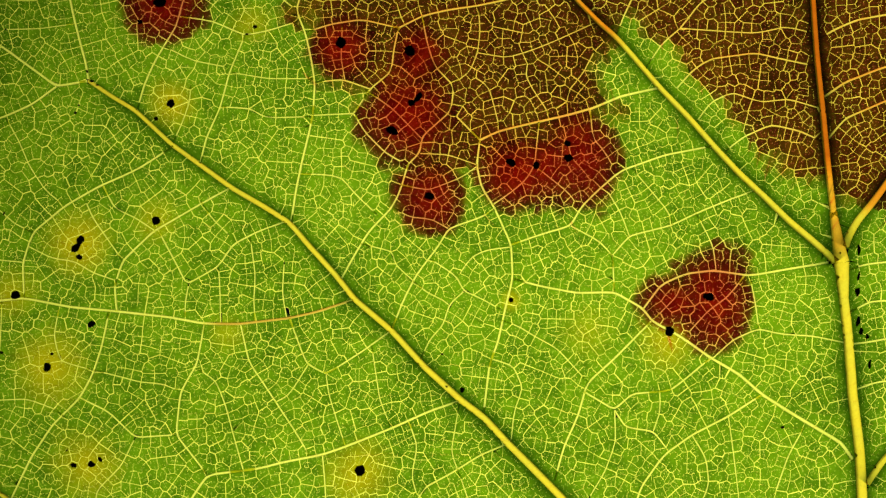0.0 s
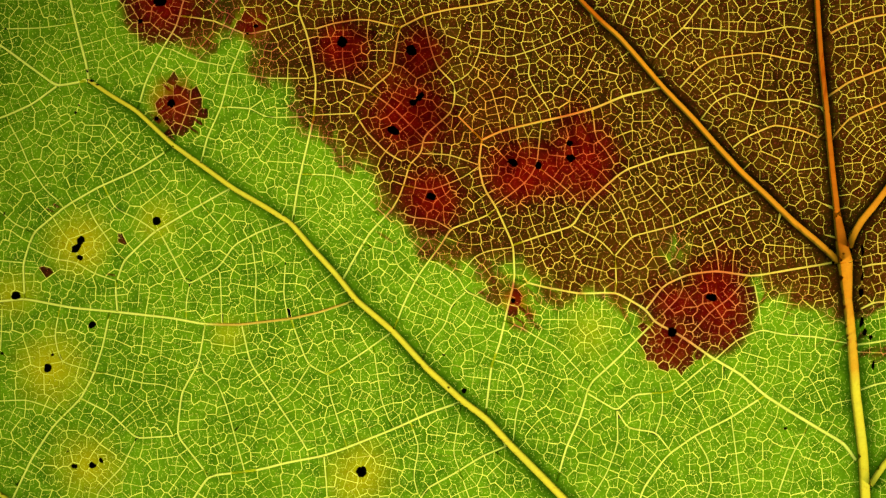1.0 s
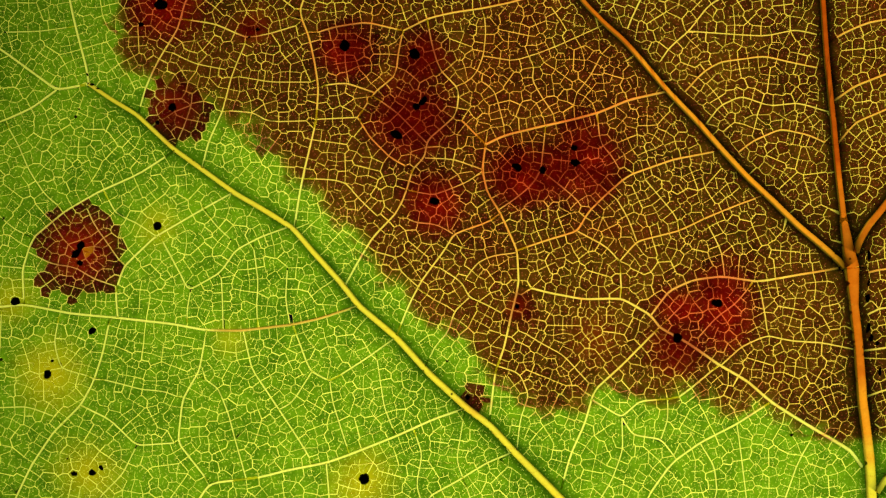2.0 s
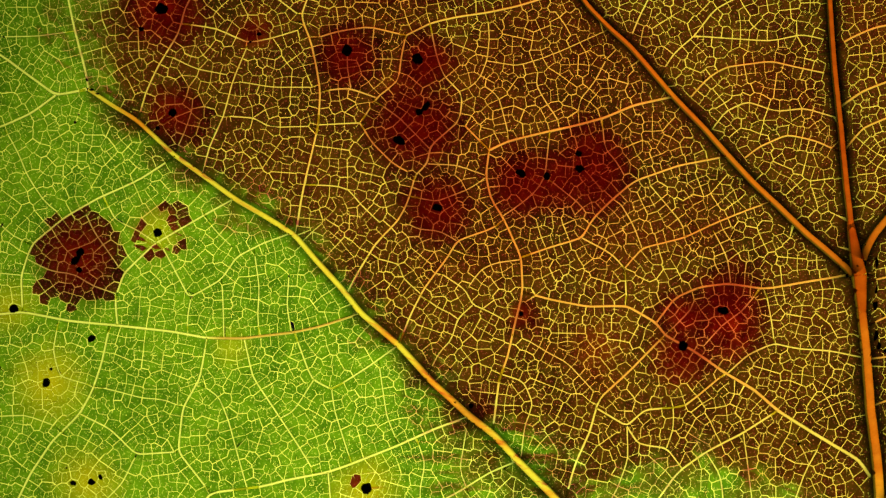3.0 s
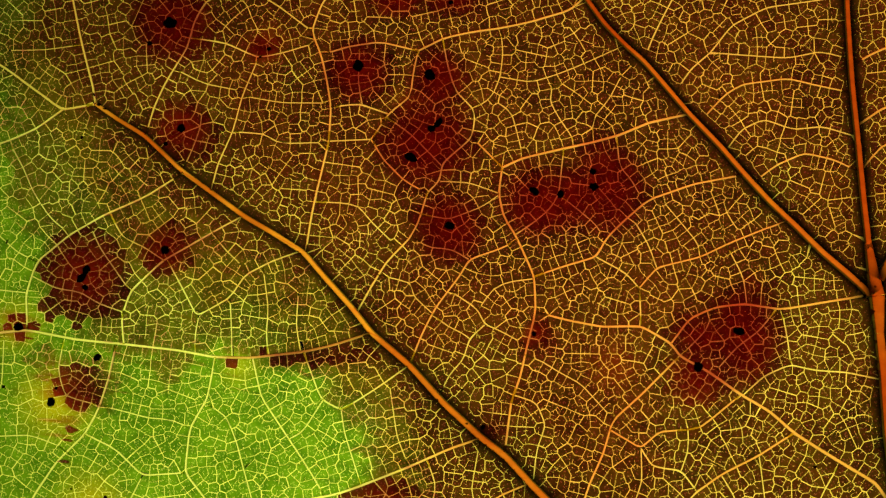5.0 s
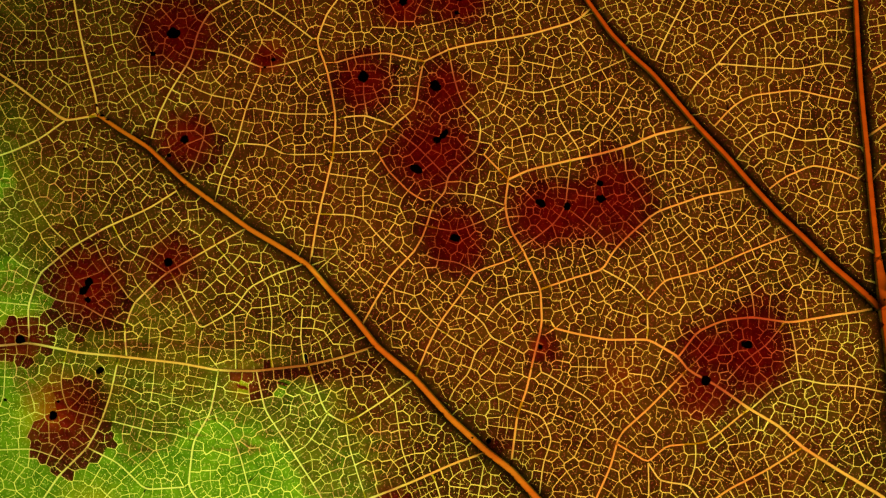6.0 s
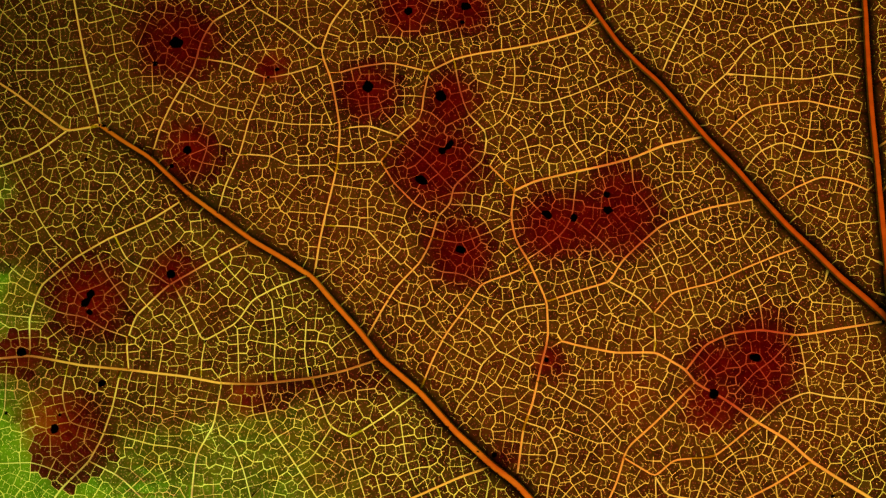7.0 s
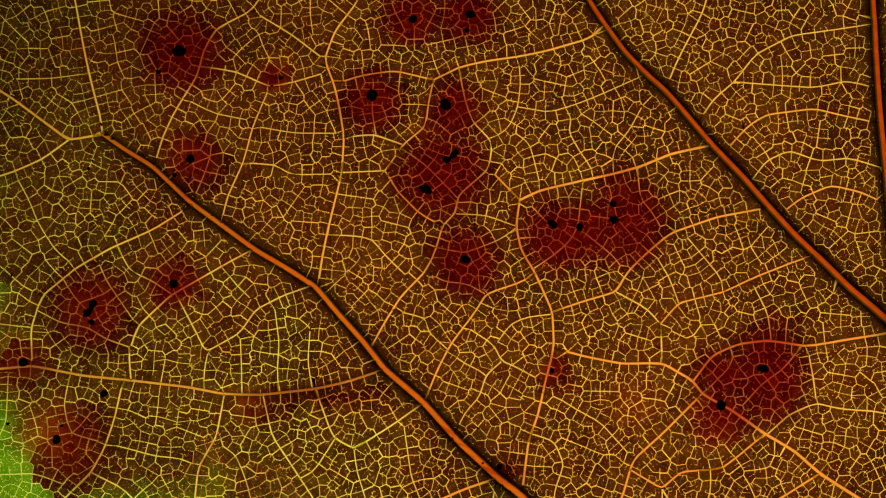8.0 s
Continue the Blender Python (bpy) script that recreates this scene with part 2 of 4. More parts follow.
# thinner links between them
vein(2, 2.3, 2.1, 0, 50, 60, 47, 122, 38)
vein(2, 2.4, 2.2, 283, 80, 335, 107, 395, 120)
vein(2, 2.2, 2.3, 403, 130, 470, 143, 550, 145)
vein(2, 2.7, 2.4, 388, 190, 440, 195, 465, 212, 547, 212)
vein(2, 2.6, 2.2, 303, 248, 318, 215, 330, 180, 332, 150)
vein(2, 2.5, 2.2, 5, 205, 30, 245, 50, 288, 80, 330, 112, 355)
vein(2, 2.3, 2.1, 62, 405, 25, 388, 0, 365, -40, 340)
vein(2, 2.3, 2.5, 45, 458, 0, 455, -50, 450)
vein(2, 2.6, 2.4, 148, 343, 165, 380, 190, 415, 218, 455)
vein(2, 2.6, 2.2, 180, 322, 203, 364, 236, 378, 275, 405)
vein(2, 2.4, 2.4, 207, 490, 165, 475, 135, 455, 95, 450, 55, 430)
vein(2, 2.6, 2.4, 333, 503, 328, 530, 328, 557)
vein(2, 2.6, 2.1, 385, 470, 388, 510, 390, 570)
vein(2, 2.5, 2.4, 440, 420, 450, 490, 447, 530, 450, 568)
vein(2, 2.5, 2.2, 500, 470, 497, 520, 505, 565)
vein(2, 2.4, 2.1, 350, 350, 372, 385, 400, 412)
vein(2, 2.7, 2.4, 528, 312, 575, 315, 600, 320, 625, 350, 665, 388)
vein(2, 2.5, 2.2, 634, 437, 665, 445, 693, 452, 695, 474, 728, 503)
vein(2, 2.7, 2.3, 759, 466, 806, 496, 818, 523, 840, 530, 887, 555)
vein(2, 2.6, 2.4, 818, 523, 792, 546, 782, 582, 759, 605, 740, 645)
vein(2, 2.5, 2.3, 728, 504, 755, 526, 779, 536, 792, 546)
vein(2, 2.5, 2.3, 902, 444, 858, 450, 833, 461, 809, 494)
vein(2, 2.3, 2.2, 885, 572, 917, 583, 945, 600, 985, 620, 1040, 677)
vein(2, 2.6, 2.1, 1078, 345, 1100, 380, 1115, 420)
vein(2, 2.2, 2.4, 1120, 300, 1155, 340, 1185, 375, 1193, 400)
vein(2, 2.3, 2.3, 1235, 378, 1250, 405, 1265, 435, 1270, 478)
vein(2, 2.4, 2.2, 1213, 487, 1200, 525, 1160, 565)
vein(2, 2.7, 2.2, 1320, 488, 1290, 525, 1255, 550, 1215, 595)
vein(2, 2.4, 2.2, 172, 650, 222, 663, 252, 672, 290, 675, 320, 688)
vein(2, 2.5, 2.2, 0, 712, 60, 705, 110, 722, 128, 738)
vein(2, 2.4, 2.4, 352, 650, 383, 672, 400, 715, 415, 770, 432, 828)
vein(2, 2.4, 2.3, 243, 775, 222, 820, 180, 865, 178, 930)
vein(2, 2.7, 2.1, 110, 540, 103, 590, 115, 635, 170, 650)
vein(2, 2.2, 2.2, 12, 530, 12, 620, 0, 650)
vein(2, 2.6, 2.3, 545, 645, 510, 700, 485, 712)
vein(2, 2.3, 2.2, 575, 665, 580, 700, 600, 760, 610, 788)
vein(2, 2.3, 2.3, 655, 615, 662, 660, 670, 710, 690, 757)
vein(2, 2.2, 2.4, 812, 716, 803, 770, 798, 800, 815, 840, 835, 890)
vein(2, 2.6, 2.5, 722, 748, 738, 790, 728, 840, 738, 870)
vein(2, 2.6, 2.5, 868, 640, 908, 652, 925, 690, 910, 730, 905, 782)
vein(2, 2.2, 2.2, 1293, 735, 1302, 790, 1310, 840, 1320, 900)
vein(2, 2.7, 2.4, 1230, 768, 1255, 805, 1262, 850, 1240, 900)
vein(2, 2.4, 2.5, 1170, 690, 1172, 725, 1160, 760)
vein(2, 2.5, 2.4, 1090, 727, 1093, 780, 1075, 830, 1050, 870)
vein(2, 2.3, 2.2, 842, 15, 846, 60, 842, 100, 828, 135, 800, 155)
vein(2, 2.4, 2.2, 842, 100, 895, 108, 935, 95, 975, 78, 1015, 58, 1055, 38)
vein(2, 2.4, 2.5, 935, 95, 928, 140, 945, 170, 960, 190, 975, 215)
vein(2, 2.4, 2.1, 828, 138, 862, 160, 872, 195, 883, 238)
vein(2, 2.2, 2.2, 1050, 95, 1030, 135, 1005, 165, 1000, 208)
vein(2, 2.6, 2.2, 600, 50, 598, 110, 605, 147)
vein(2, 2.3, 2.1, 740, 280, 790, 282, 842, 300)
vein(2, 2.7, 2.3, 640, 165, 690, 200, 742, 253)
vein(2, 2.3, 2.1, 705, 335, 755, 345, 815, 322, 842, 302)
vein(2, 2.2, 2.2, 695, 375, 720, 392, 760, 395, 790, 412)
vein(2, 2.5, 2.2, 1045, 200, 1050, 250, 1070, 270, 1090, 305)
vein(2, 2.2, 2.3, 945, 300, 985, 330, 1010, 350, 1025, 375)

# end a branch where it meets the flank of an earlier, thicker vein
trimmed = []
for rank, line, w in VEINS:
    room = np.full(len(line), 99.0)
    for r2, l2, w2 in trimmed:
        if r2 <= rank and (rank > 1 or r2 < rank):
            d = np.hypot(line[:, None, 0] - l2[None, :, 0], line[:, None, 1] - l2[None, :, 1])
            k = d.argmin(1)
            room = np.minimum(room, d.min(1) - np.where(r2 == 2, w2[k] * 0.2, w2[k] * 0.5 - 0.8))
    idx = np.where(room > 0)[0]
    if len(idx) > 3:
        lo, hi = idx[0], idx[-1]
        mid_l, mid_w = line[lo:hi + 1], w[lo:hi + 1]
        if lo > 0:
            u = room[lo] / (room[lo] - room[lo - 1])
            mid_l, mid_w = np.vstack([line[lo] + (line[lo - 1] - line[lo]) * u, mid_l]), np.append(mid_w[0], mid_w)
        if hi < len(line) - 1:
            u = room[hi] / (room[hi] - room[hi + 1])
            mid_l, mid_w = np.vstack([mid_l, line[hi] + (line[hi + 1] - line[hi]) * u]), np.append(mid_w, mid_w[-1])
        trimmed.append((rank, mid_l, mid_w))
VEINS = trimmed
ALL_P = np.concatenate([l for _, l, _ in VEINS])
ALL_W = np.concatenate([w for _, _, w in VEINS])
ALL_ID = np.concatenate([np.full(len(l), i) for i, (_, l, _) in enumerate(VEINS)])
ALL_T = np.concatenate([np.gradient(l, axis=0) for _, l, _ in VEINS])
ALL_T /= np.maximum(1e-9, np.hypot(ALL_T[:, 0], ALL_T[:, 1]))[:, None]


def on_vein(xy, sided=False):
    """Distance to the nearest followed vein, its width there, its number and the nearest place on it."""
    xy = np.asarray(xy, float)
    dist, wide, num, foot, hand = np.zeros(len(xy)), np.zeros(len(xy)), np.zeros(len(xy), int), np.zeros((len(xy), 2)), np.zeros(len(xy))
    tile = np.floor(xy / 90).astype(int)
    order = np.lexsort((tile[:, 1], tile[:, 0]))
    cuts = np.where((np.diff(tile[order], axis=0) != 0).any(1))[0] + 1
    for own in np.split(order, cuts):
        q, base = xy[own], tile[own[0]] * 90.0
        near = np.where(((ALL_P > base - 70) & (ALL_P < base + 160)).all(1))[0]
        if not len(near):
            near = np.arange(len(ALL_P))
        d = np.hypot(q[:, None, 0] - ALL_P[None, near, 0], q[:, None, 1] - ALL_P[None, near, 1]) - ALL_W[None, near] * 0.5
        k = near[d.argmin(1)]
        rel = q - ALL_P[k]
        along = np.clip((rel * ALL_T[k]).sum(1), -4, 4)
        f = ALL_P[k] + ALL_T[k] * along[:, None]
        dist[own], wide[own], num[own], foot[own] = np.hypot(*(q - f).T), ALL_W[k], ALL_ID[k], f
        hand[own] = np.sign(ALL_T[k][:, 0] * (q - f)[:, 1] - ALL_T[k][:, 1] * (q - f)[:, 0])
    return (dist, wide, num, foot, hand) if sided else (dist, wide, num, foot)


# ---- the net of fine veins: little fields between straight coarser loops ----
rng = np.random.default_rng(11)
X0, X1, Y0, Y1 = -110, 1680, -190, 995


def delaunay(pts):
    from mathutils import geometry
    vs, _, fs, *_ = geometry.delaunay_2d_cdt([Vector(p) for p in pts], [], [], 0, 1e-6)
    return np.array([tuple(v) for v in vs]), np.array([tuple(f) for f in fs if len(f) == 3])


def circumcentres(p, tri):
    a, b, c = p[tri[:, 0]], p[tri[:, 1]], p[tri[:, 2]]
    d = 2 * (a[:, 0] * (b[:, 1] - c[:, 1]) + b[:, 0] * (c[:, 1] - a[:, 1]) + c[:, 0] * (a[:, 1] - b[:, 1]))
    d = np.where(np.abs(d) < 1e-9, 1e-9, d)
    a2, b2, c2 = (a ** 2).sum(1), (b ** 2).sum(1), (c ** 2).sum(1)
    return np.stack([(a2 * (b[:, 1] - c[:, 1]) + b2 * (c[:, 1] - a[:, 1]) + c2 * (a[:, 1] - b[:, 1])) / d,
                     (a2 * (c[:, 0] - b[:, 0]) + b2 * (a[:, 0] - c[:, 0]) + c2 * (b[:, 0] - a[:, 0])) / d], 1)


class Scatter:
    """Random places that keep their distance from one another."""

    def __init__(self, cell):
        self.cell, self.grid, self.pts = cell, {}, []

    def free(self, x, y, r):
        i, j, n = int(x // self.cell), int(y // self.cell), int(r // self.cell) + 1
        for a in range(i - n, i + n + 1):
            for b in range(j - n, j + n + 1):
                for k in self.grid.get((a, b), ()):
                    if (self.pts[k][0] - x) ** 2 + (self.pts[k][1] - y) ** 2 < r * r:
                        return False
        return True

    def add(self, x, y, r):
        if not self.free(x, y, r):
            return False
        i, j = int(x // self.cell), int(y // self.cell)
        self.grid.setdefault((i, j), []).append(len(self.pts))
        self.pts.append((x, y))
        return True


def flanks(sc, line, w, off, step, r, jitter, paired=True):
    """Pairs of places on both sides of a line, so that the net's walls run along it."""
    s = np.concatenate([[0], np.cumsum(np.hypot(*np.diff(line, axis=0).T))])
    u = rng.uniform(0, step)
    while u < s[-1]:
        p = np.array([np.interp(u, s, line[:, 0]), np.interp(u, s, line[:, 1])])
        q = np.array([np.interp(min(u + 1, s[-1]), s, line[:, 0]), np.interp(min(u + 1, s[-1]), s, line[:, 1])])
        o = np.array([np.interp(max(u - 1, 0), s, line[:, 0]), np.interp(max(u - 1, 0), s, line[:, 1])])
        t = (q - o) / max(1e-6, np.hypot(*(q - o)))
        h = np.interp(u, s, w) * 0.5 + off * rng.uniform(0.85, 1.15)
        pair = [p + side * h * np.array([-t[1], t[0]]) for side in (-1, 1)]
        if not paired or all(sc.free(*q, r) for q in pair):
            for q in pair:
                sc.add(*q, 0 if paired else r)
        u += step * rng.uniform(1 - jitter, 1 + jitter)


coarse = Scatter(40)
for rank, l, w in VEINS:
    flanks(coarse, l, w, 24, 50, 32, 0.25)
tries = np.stack([rng.uniform(X0 - 60, X1 + 60, 9000), rng.uniform(Y0 - 60, Y1 + 60, 9000)], 1)
near = on_vein(tries)
for (x, y), d in zip(tries, near[0] - near[1] * 0.5):
    if d > 15:
        coarse.add(x, y, 43)
cp, ct = delaunay(coarse.pts)
cc = circumcentres(cp, ct)
owner = {}
for i, f in enumerate(ct):
    for a, b in ((f[0], f[1]), (f[1], f[2]), (f[2], f[0])):
        owner.setdefault((min(a, b), max(a, b)), []).append(i)
loops = [(cc[v[0]], cc[v[1]]) for v in owner.values() if len(v) == 2]

SPACING = 14.3
fine = Scatter(SPACING)
for rank, l, w in sorted(VEINS, key=lambda v: -v[0]):
    flanks(fine, l, w, 7.5, 15, 10.5 if rank > 1 else 9.0, 0.45, rank > 1)
mids = np.array([(a + b) / 2 for a, b in loops])
gap = on_vein(mids)
for (a, b), d, w in zip(loops, gap[0], gap[1]):
    if np.hypot(*(b - a)) < 130 and d > w * 0.5 + 5:
        n = max(2, int(np.hypot(*(b - a)) / 8))
        line = np.stack([np.linspace(a[k], b[k], n) for k in (0, 1)], 1)
        flanks(fine, line, np.full(n, 2.0), 7, 15, 11, 0.45)
tries = np.stack([rng.uniform(X0 - 40, X1 + 40, 60000), rng.uniform(Y0 - 40, Y1 + 40, 60000)], 1)
near = on_vein(tries)
for (x, y), d in zip(tries, near[0] - near[1] * 0.5):
    if d > 5.5:
        fine.add(x, y, SPACING * (0.78 + 0.3 * ((x * 12.9898 + y * 78.233) % 1.0)))
fp, ft = delaunay(fine.pts)
fc = circumcentres(fp, ft)
cells = [[] for _ in fp]
for i, f in enumerate(ft):
    for k in f:
        cells[k].append(i)
# join corners that lie close together
root = np.arange(len(fc))


def find(i):
    while root[i] != i:
        root[i] = root[root[i]]
        i = root[i]
    return i


owner = {}
for i, f in enumerate(ft):
    for a, b in ((f[0], f[1]), (f[1], f[2]), (f[2], f[0])):
        owner.setdefault((min(a, b), max(a, b)), []).append(i)
for v in owner.values():
    if len(v) == 2 and np.hypot(*(fc[v[0]] - fc[v[1]])) < 3.2:
        root[find(v[0])] = find(v[1])
rep = np.array([find(i) for i in range(len(fc))])
cnt = np.bincount(rep, minlength=len(fc))
corner = np.stack([np.bincount(rep, fc[:, k], minlength=len(fc)) / np.maximum(1, cnt) for k in (0, 1)], 1)
corner = np.where(np.abs(corner) > 4000, 4000, corner)
dist, wide, num, foot = on_vein(corner)
held = dist < wide * 0.5 + 4.5
corner[held] = foot[held]
# which loop a field belongs to decides how strong the wall between two fields is
fd = np.zeros(len(fp), int)
for s in range(0, len(fp), 800):
    q = fp[s:s + 800]
    fd[s:s + 800] = ((q[:, None] - cp[None]) ** 2).sum(2).argmin(1)
wall, loop_wall = {}, {}
for (a, b), v in owner.items():
    if len(v) == 2:
        key = (min(rep[v[0]], rep[v[1]]), max(rep[v[0]], rep[v[1]]))
        wall[key] = (0.72 if fd[a] != fd[b] else 0.45) * rng.uniform(0.8, 1.2)
        loop_wall[key] = fd[a] != fd[b]
half = np.full(len(corner), 0.5)
for (i, j), h in wall.items():
    half[i], half[j] = max(half[i], h), max(half[j], h)


def inside(x, y):
    """The piece of leaf that is there; its edge waves."""
    m = 14 * math.sin(x / 57) + 9 * math.sin(y / 41 + 1)
    return X0 + 22 + m < x < X1 - 22 + m and Y0 + 22 + m < y < Y1 - 22 + m


def inset(poly, offs):
    """The polygon with each side moved inwards by its own amount; None if nothing is left."""
    n = len(poly)
    for shrink in (1.0, 0.7, 0.4):
        d = np.roll(poly, -1, 0) - poly
        d /= np.maximum(1e-9, np.hypot(d[:, 0], d[:, 1]))[:, None]
        base = poly + np.stack([-d[:, 1], d[:, 0]], 1) * (offs * shrink)[:, None]
        res = np.zeros_like(poly)
        for i in range(n):
            p, u, q, v = base[i - 1], d[i - 1], base[i], d[i]
            det = u[0] * v[1] - u[1] * v[0]
            if abs(det) < 0.08:
                res[i] = q
            else:
                res[i] = p + u * (((q[0] - p[0]) * v[1] - (q[1] - p[1]) * v[0]) / det)
        if (((np.roll(res, -1, 0) - res) * d).sum(1) > 0).all():
            return res
    # too tight for its sides: a small field in the middle of what is left
    mid = poly.mean(0)
    r = np.hypot(*(poly - mid).T)
    k = np.maximum(offs, np.roll(offs, 1))
    if (r - k * 1.3).min() < 1.0:
        return mid + (poly - mid) * 0.78
    return mid + (poly - mid) * (1 - k * 1.3 / r)[:, None]


def beyond(poly, foot, normal, away):
    """The part of a polygon that lies more than that far out along the normal."""
    h = (poly - foot) @ normal - away
    res = []
    for i in range(len(poly)):
        j = (i + 1) % len(poly)
        if h[i] > 0:
            res.append(poly[i])
        if (h[i] > 0) != (h[j] > 0):
            res.append(poly[i] + (poly[j] - poly[i]) * (h[i] / (h[i] - h[j])))
    return np.array(res)


def notched(inner, mid, major):
    """The field's outline with narrow bays in which its free-ending veinlets run, and those veinlets."""
    n = len(inner)
    size = np.hypot(*(inner - mid).T).mean()
    picks = set()
    if size > 3.3 and rng.random() < 0.92:
        for _ in range(int(rng.integers(1, 3)) if size > 4.6 else 1):
            picks.add(int(rng.integers(0, n)))
    line, lets = [], []
    for i in range(n):
        a, b = inner[i], inner[(i + 1) % n]
        line.append(a)
        long = np.hypot(*(b - a))
        if i in picks and not major[i] and long > 3.6:
            u, wd = rng.uniform(0.38, 0.62), min(0.55, long * 0.14)
            p, d = a + (b - a) * u, (b - a) / long
            f = rng.uniform(0.2, 0.5)
            tip = mid + (p - mid) * f
            lets.append((p - d * wd, tip - d * wd * f * 0.95, tip + d * wd * f * 0.95, p + d * wd))
            line += list(lets[-1])
    return np.array(line), lets


FIELDS = []
for k, tris in enumerate(cells):
    if not inside(*fp[k]) or len(tris) < 3:
        continue
    ids = list(dict.fromkeys(rep[sorted(tris, key=lambda i: math.atan2(fc[i][1] - fp[k][1], fc[i][0] - fp[k][0]))]))
    if len(ids) < 3 or np.abs(corner[ids] - fp[k]).max() > 60:
        continue
    poly = corner[ids]
    nxt = np.roll(np.arange(len(ids)), -1)
    major = held[ids] & held[np.array(ids)[nxt]] & (num[ids] == num[np.array(ids)[nxt]])
    hw = np.array([wide[i] * 0.5 if m else wall.get((min(i, j), max(i, j)), 0.8) for i, j, m in zip(ids, np.array(ids)[nxt], major)])
    inner = inset(poly, hw)
    FIELDS.append((np.array(ids), poly, inner, inner.mean(0), major))
# no field reaches under a followed vein
sizes = [len(f[2]) for f in FIELDS]
flat = np.concatenate([f[2] for f in FIELDS])
dist_f, wide_f, num_f, foot_f, hand_f = on_vein(flat, True)
dist_m, wide_m, _, _ = on_vein([f[3] for f in FIELDS])
cleared, s0 = [], 0
for k, f in enumerate(FIELDS):
    inner = f[2].copy()
    for i in range(sizes[k]):
        r, need = s0 + i, wide_f[s0 + i] * 0.5
        side = (inner[i] - foot_f[r]) / max(dist_f[r], 1e-6)
        towards = f[3] - foot_f[r]
        if dist_f[r] < 0.3:
            side = towards / max(1e-6, np.hypot(*towards))
        elif (side * towards).sum() < 0:
            side, need = -side, need + 1e-3
        elif dist_f[r] >= need:
            continue
        if dist_f[r] < wide_f[r]:
            inner[i] = foot_f[r] + side * need
    own = slice(s0, s0 + sizes[k])
    s0 += sizes[k]
    # a vein that has corners of this field well out on both its sides runs through it
    astride = -1
    for v in set(num_f[own]):
        far = hand_f[own][(num_f[own] == v) & (dist_f[own] > wide_f[own] * 0.5 + 1.2)]
        if len(far) and far.min() < 0 < far.max():
            astride = v
    if dist_m[k] > wide_m[k] * 0.5 + 0.5 and astride < 0:
        mid = inner.mean(0)
        mid = mid + rng.uniform(-0.2, 0.2, 2) * np.hypot(*(inner - mid).T).min()
        cleared.append((f[0], f[1], inner, mid, f[4], *notched(inner, mid, f[4])))
    else:
        # a field that a vein runs through: keep what lies on each side
        _, wv, _, ft_ = on_vein([f[3]])
        if astride >= 0:
            near_v = np.where(ALL_ID == astride)[0]
            k2 = near_v[((ALL_P[near_v] - f[3]) ** 2).sum(1).argmin()]
            wv, ft_ = ALL_W[k2:k2 + 1], ALL_P[k2:k2 + 1]
            if k2 - near_v[0] < 2 or near_v[-1] - k2 < 2:
                past = ((f[3] - ft_[0]) * (ft_[0] - ALL_P[near_v[len(near_v) // 2]])).sum() > 0
                if past:
                    mid = inner.mean(0)
                    cleared.append((f[0], f[1], inner, mid, f[4], *notched(inner, mid, f[4])))
                    continue
        k2 = int((((ALL_P - ft_[0]) ** 2).sum(1)).argmin())
        across = np.array([-ALL_T[k2][1], ALL_T[k2][0]])
        for side in (-1, 1):
            bit = beyond(f[1], ft_[0], across * side, wv[0] * 0.5)
            for _ in range(3):
                if len(bit) < 3:
                    break
                dv, wv2, _, fv = on_vein(bit)
                worst = int((wv2 * 0.5 - dv).argmax())
                if wv2[worst] * 0.5 - dv[worst] < 0.8:
                    break
                k3 = int((((ALL_P - fv[worst]) ** 2).sum(1)).argmin())
                normal = np.array([-ALL_T[k3][1], ALL_T[k3][0]])
                if ((bit.mean(0) - fv[worst]) * normal).sum() < 0:
                    normal = -normal
                bit = beyond(bit, fv[worst], normal, wv2[worst] * 0.5)
            if len(bit) > 2:
                mid = bit.mean(0)
                area = 0.5 * abs(np.sum(bit[:, 0] * np.roll(bit[:, 1], -1) - bit[:, 1] * np.roll(bit[:, 0], -1)))
                if area > 5:
                    cleared.append((np.zeros(len(bit), int), bit, bit, mid, np.ones(len(bit), bool), bit, []))
FIELDS = cleared
CENTRES = np.array([f[3] for f in FIELDS])

# ---- lesions, and the reddened zones round them ----
# each speck: x, y, size along, size across, turn
SPECKS = [(275, 2, 13, 11, 0), (240, 36, 6, 5, 0), (445, 50, 5, 4, 0), (430, 63, 3, 2, 0), (598, 82, 11, 10, 1), (721, 97, 12, 10, 0.4), (737, 180, 11, 7, 2.3),
          (724, 190, 8, 7, 0), (690, 239, 11, 9, 0.5), (756, 355, 10, 8, 0.3), (903, 295, 11, 7, 0.3), (948, 300, 8, 7, 2)]
SPECKS += [(1004, 259, 7, 6, 0), (1006, 285, 9, 8, 0), (297, 181, 8, 8, 0), (272, 207, 5, 4, 0), (275, 386, 9, 8, 1), (144, 417, 9, 7, 2), (135, 432, 11, 7, 2.4),
           (143, 448, 6, 5, 0.5), (35, 517, 9, 9, 0), (167, 568, 7, 7, 0), (93, 646, 8, 7, 2), (101, 622, 3, 3, 0)]
SPECKS += [(142, 821, 6, 5, 0), (171, 818, 7, 7, 1), (186, 809, 6, 4, 1.2), (637, 830, 11, 10, 1), (1257, 525, 11, 8, 0.2), (1187, 586, 9, 9, 0), (903, 537, 5, 5, 0),
           (817, 694, 5, 5, 0), (789, 688, 2.5, 2, 0), (1388, 753, 4, 3, 0), (128, 194, 3, 3, 0), (134, 181, 2, 2, 0)]
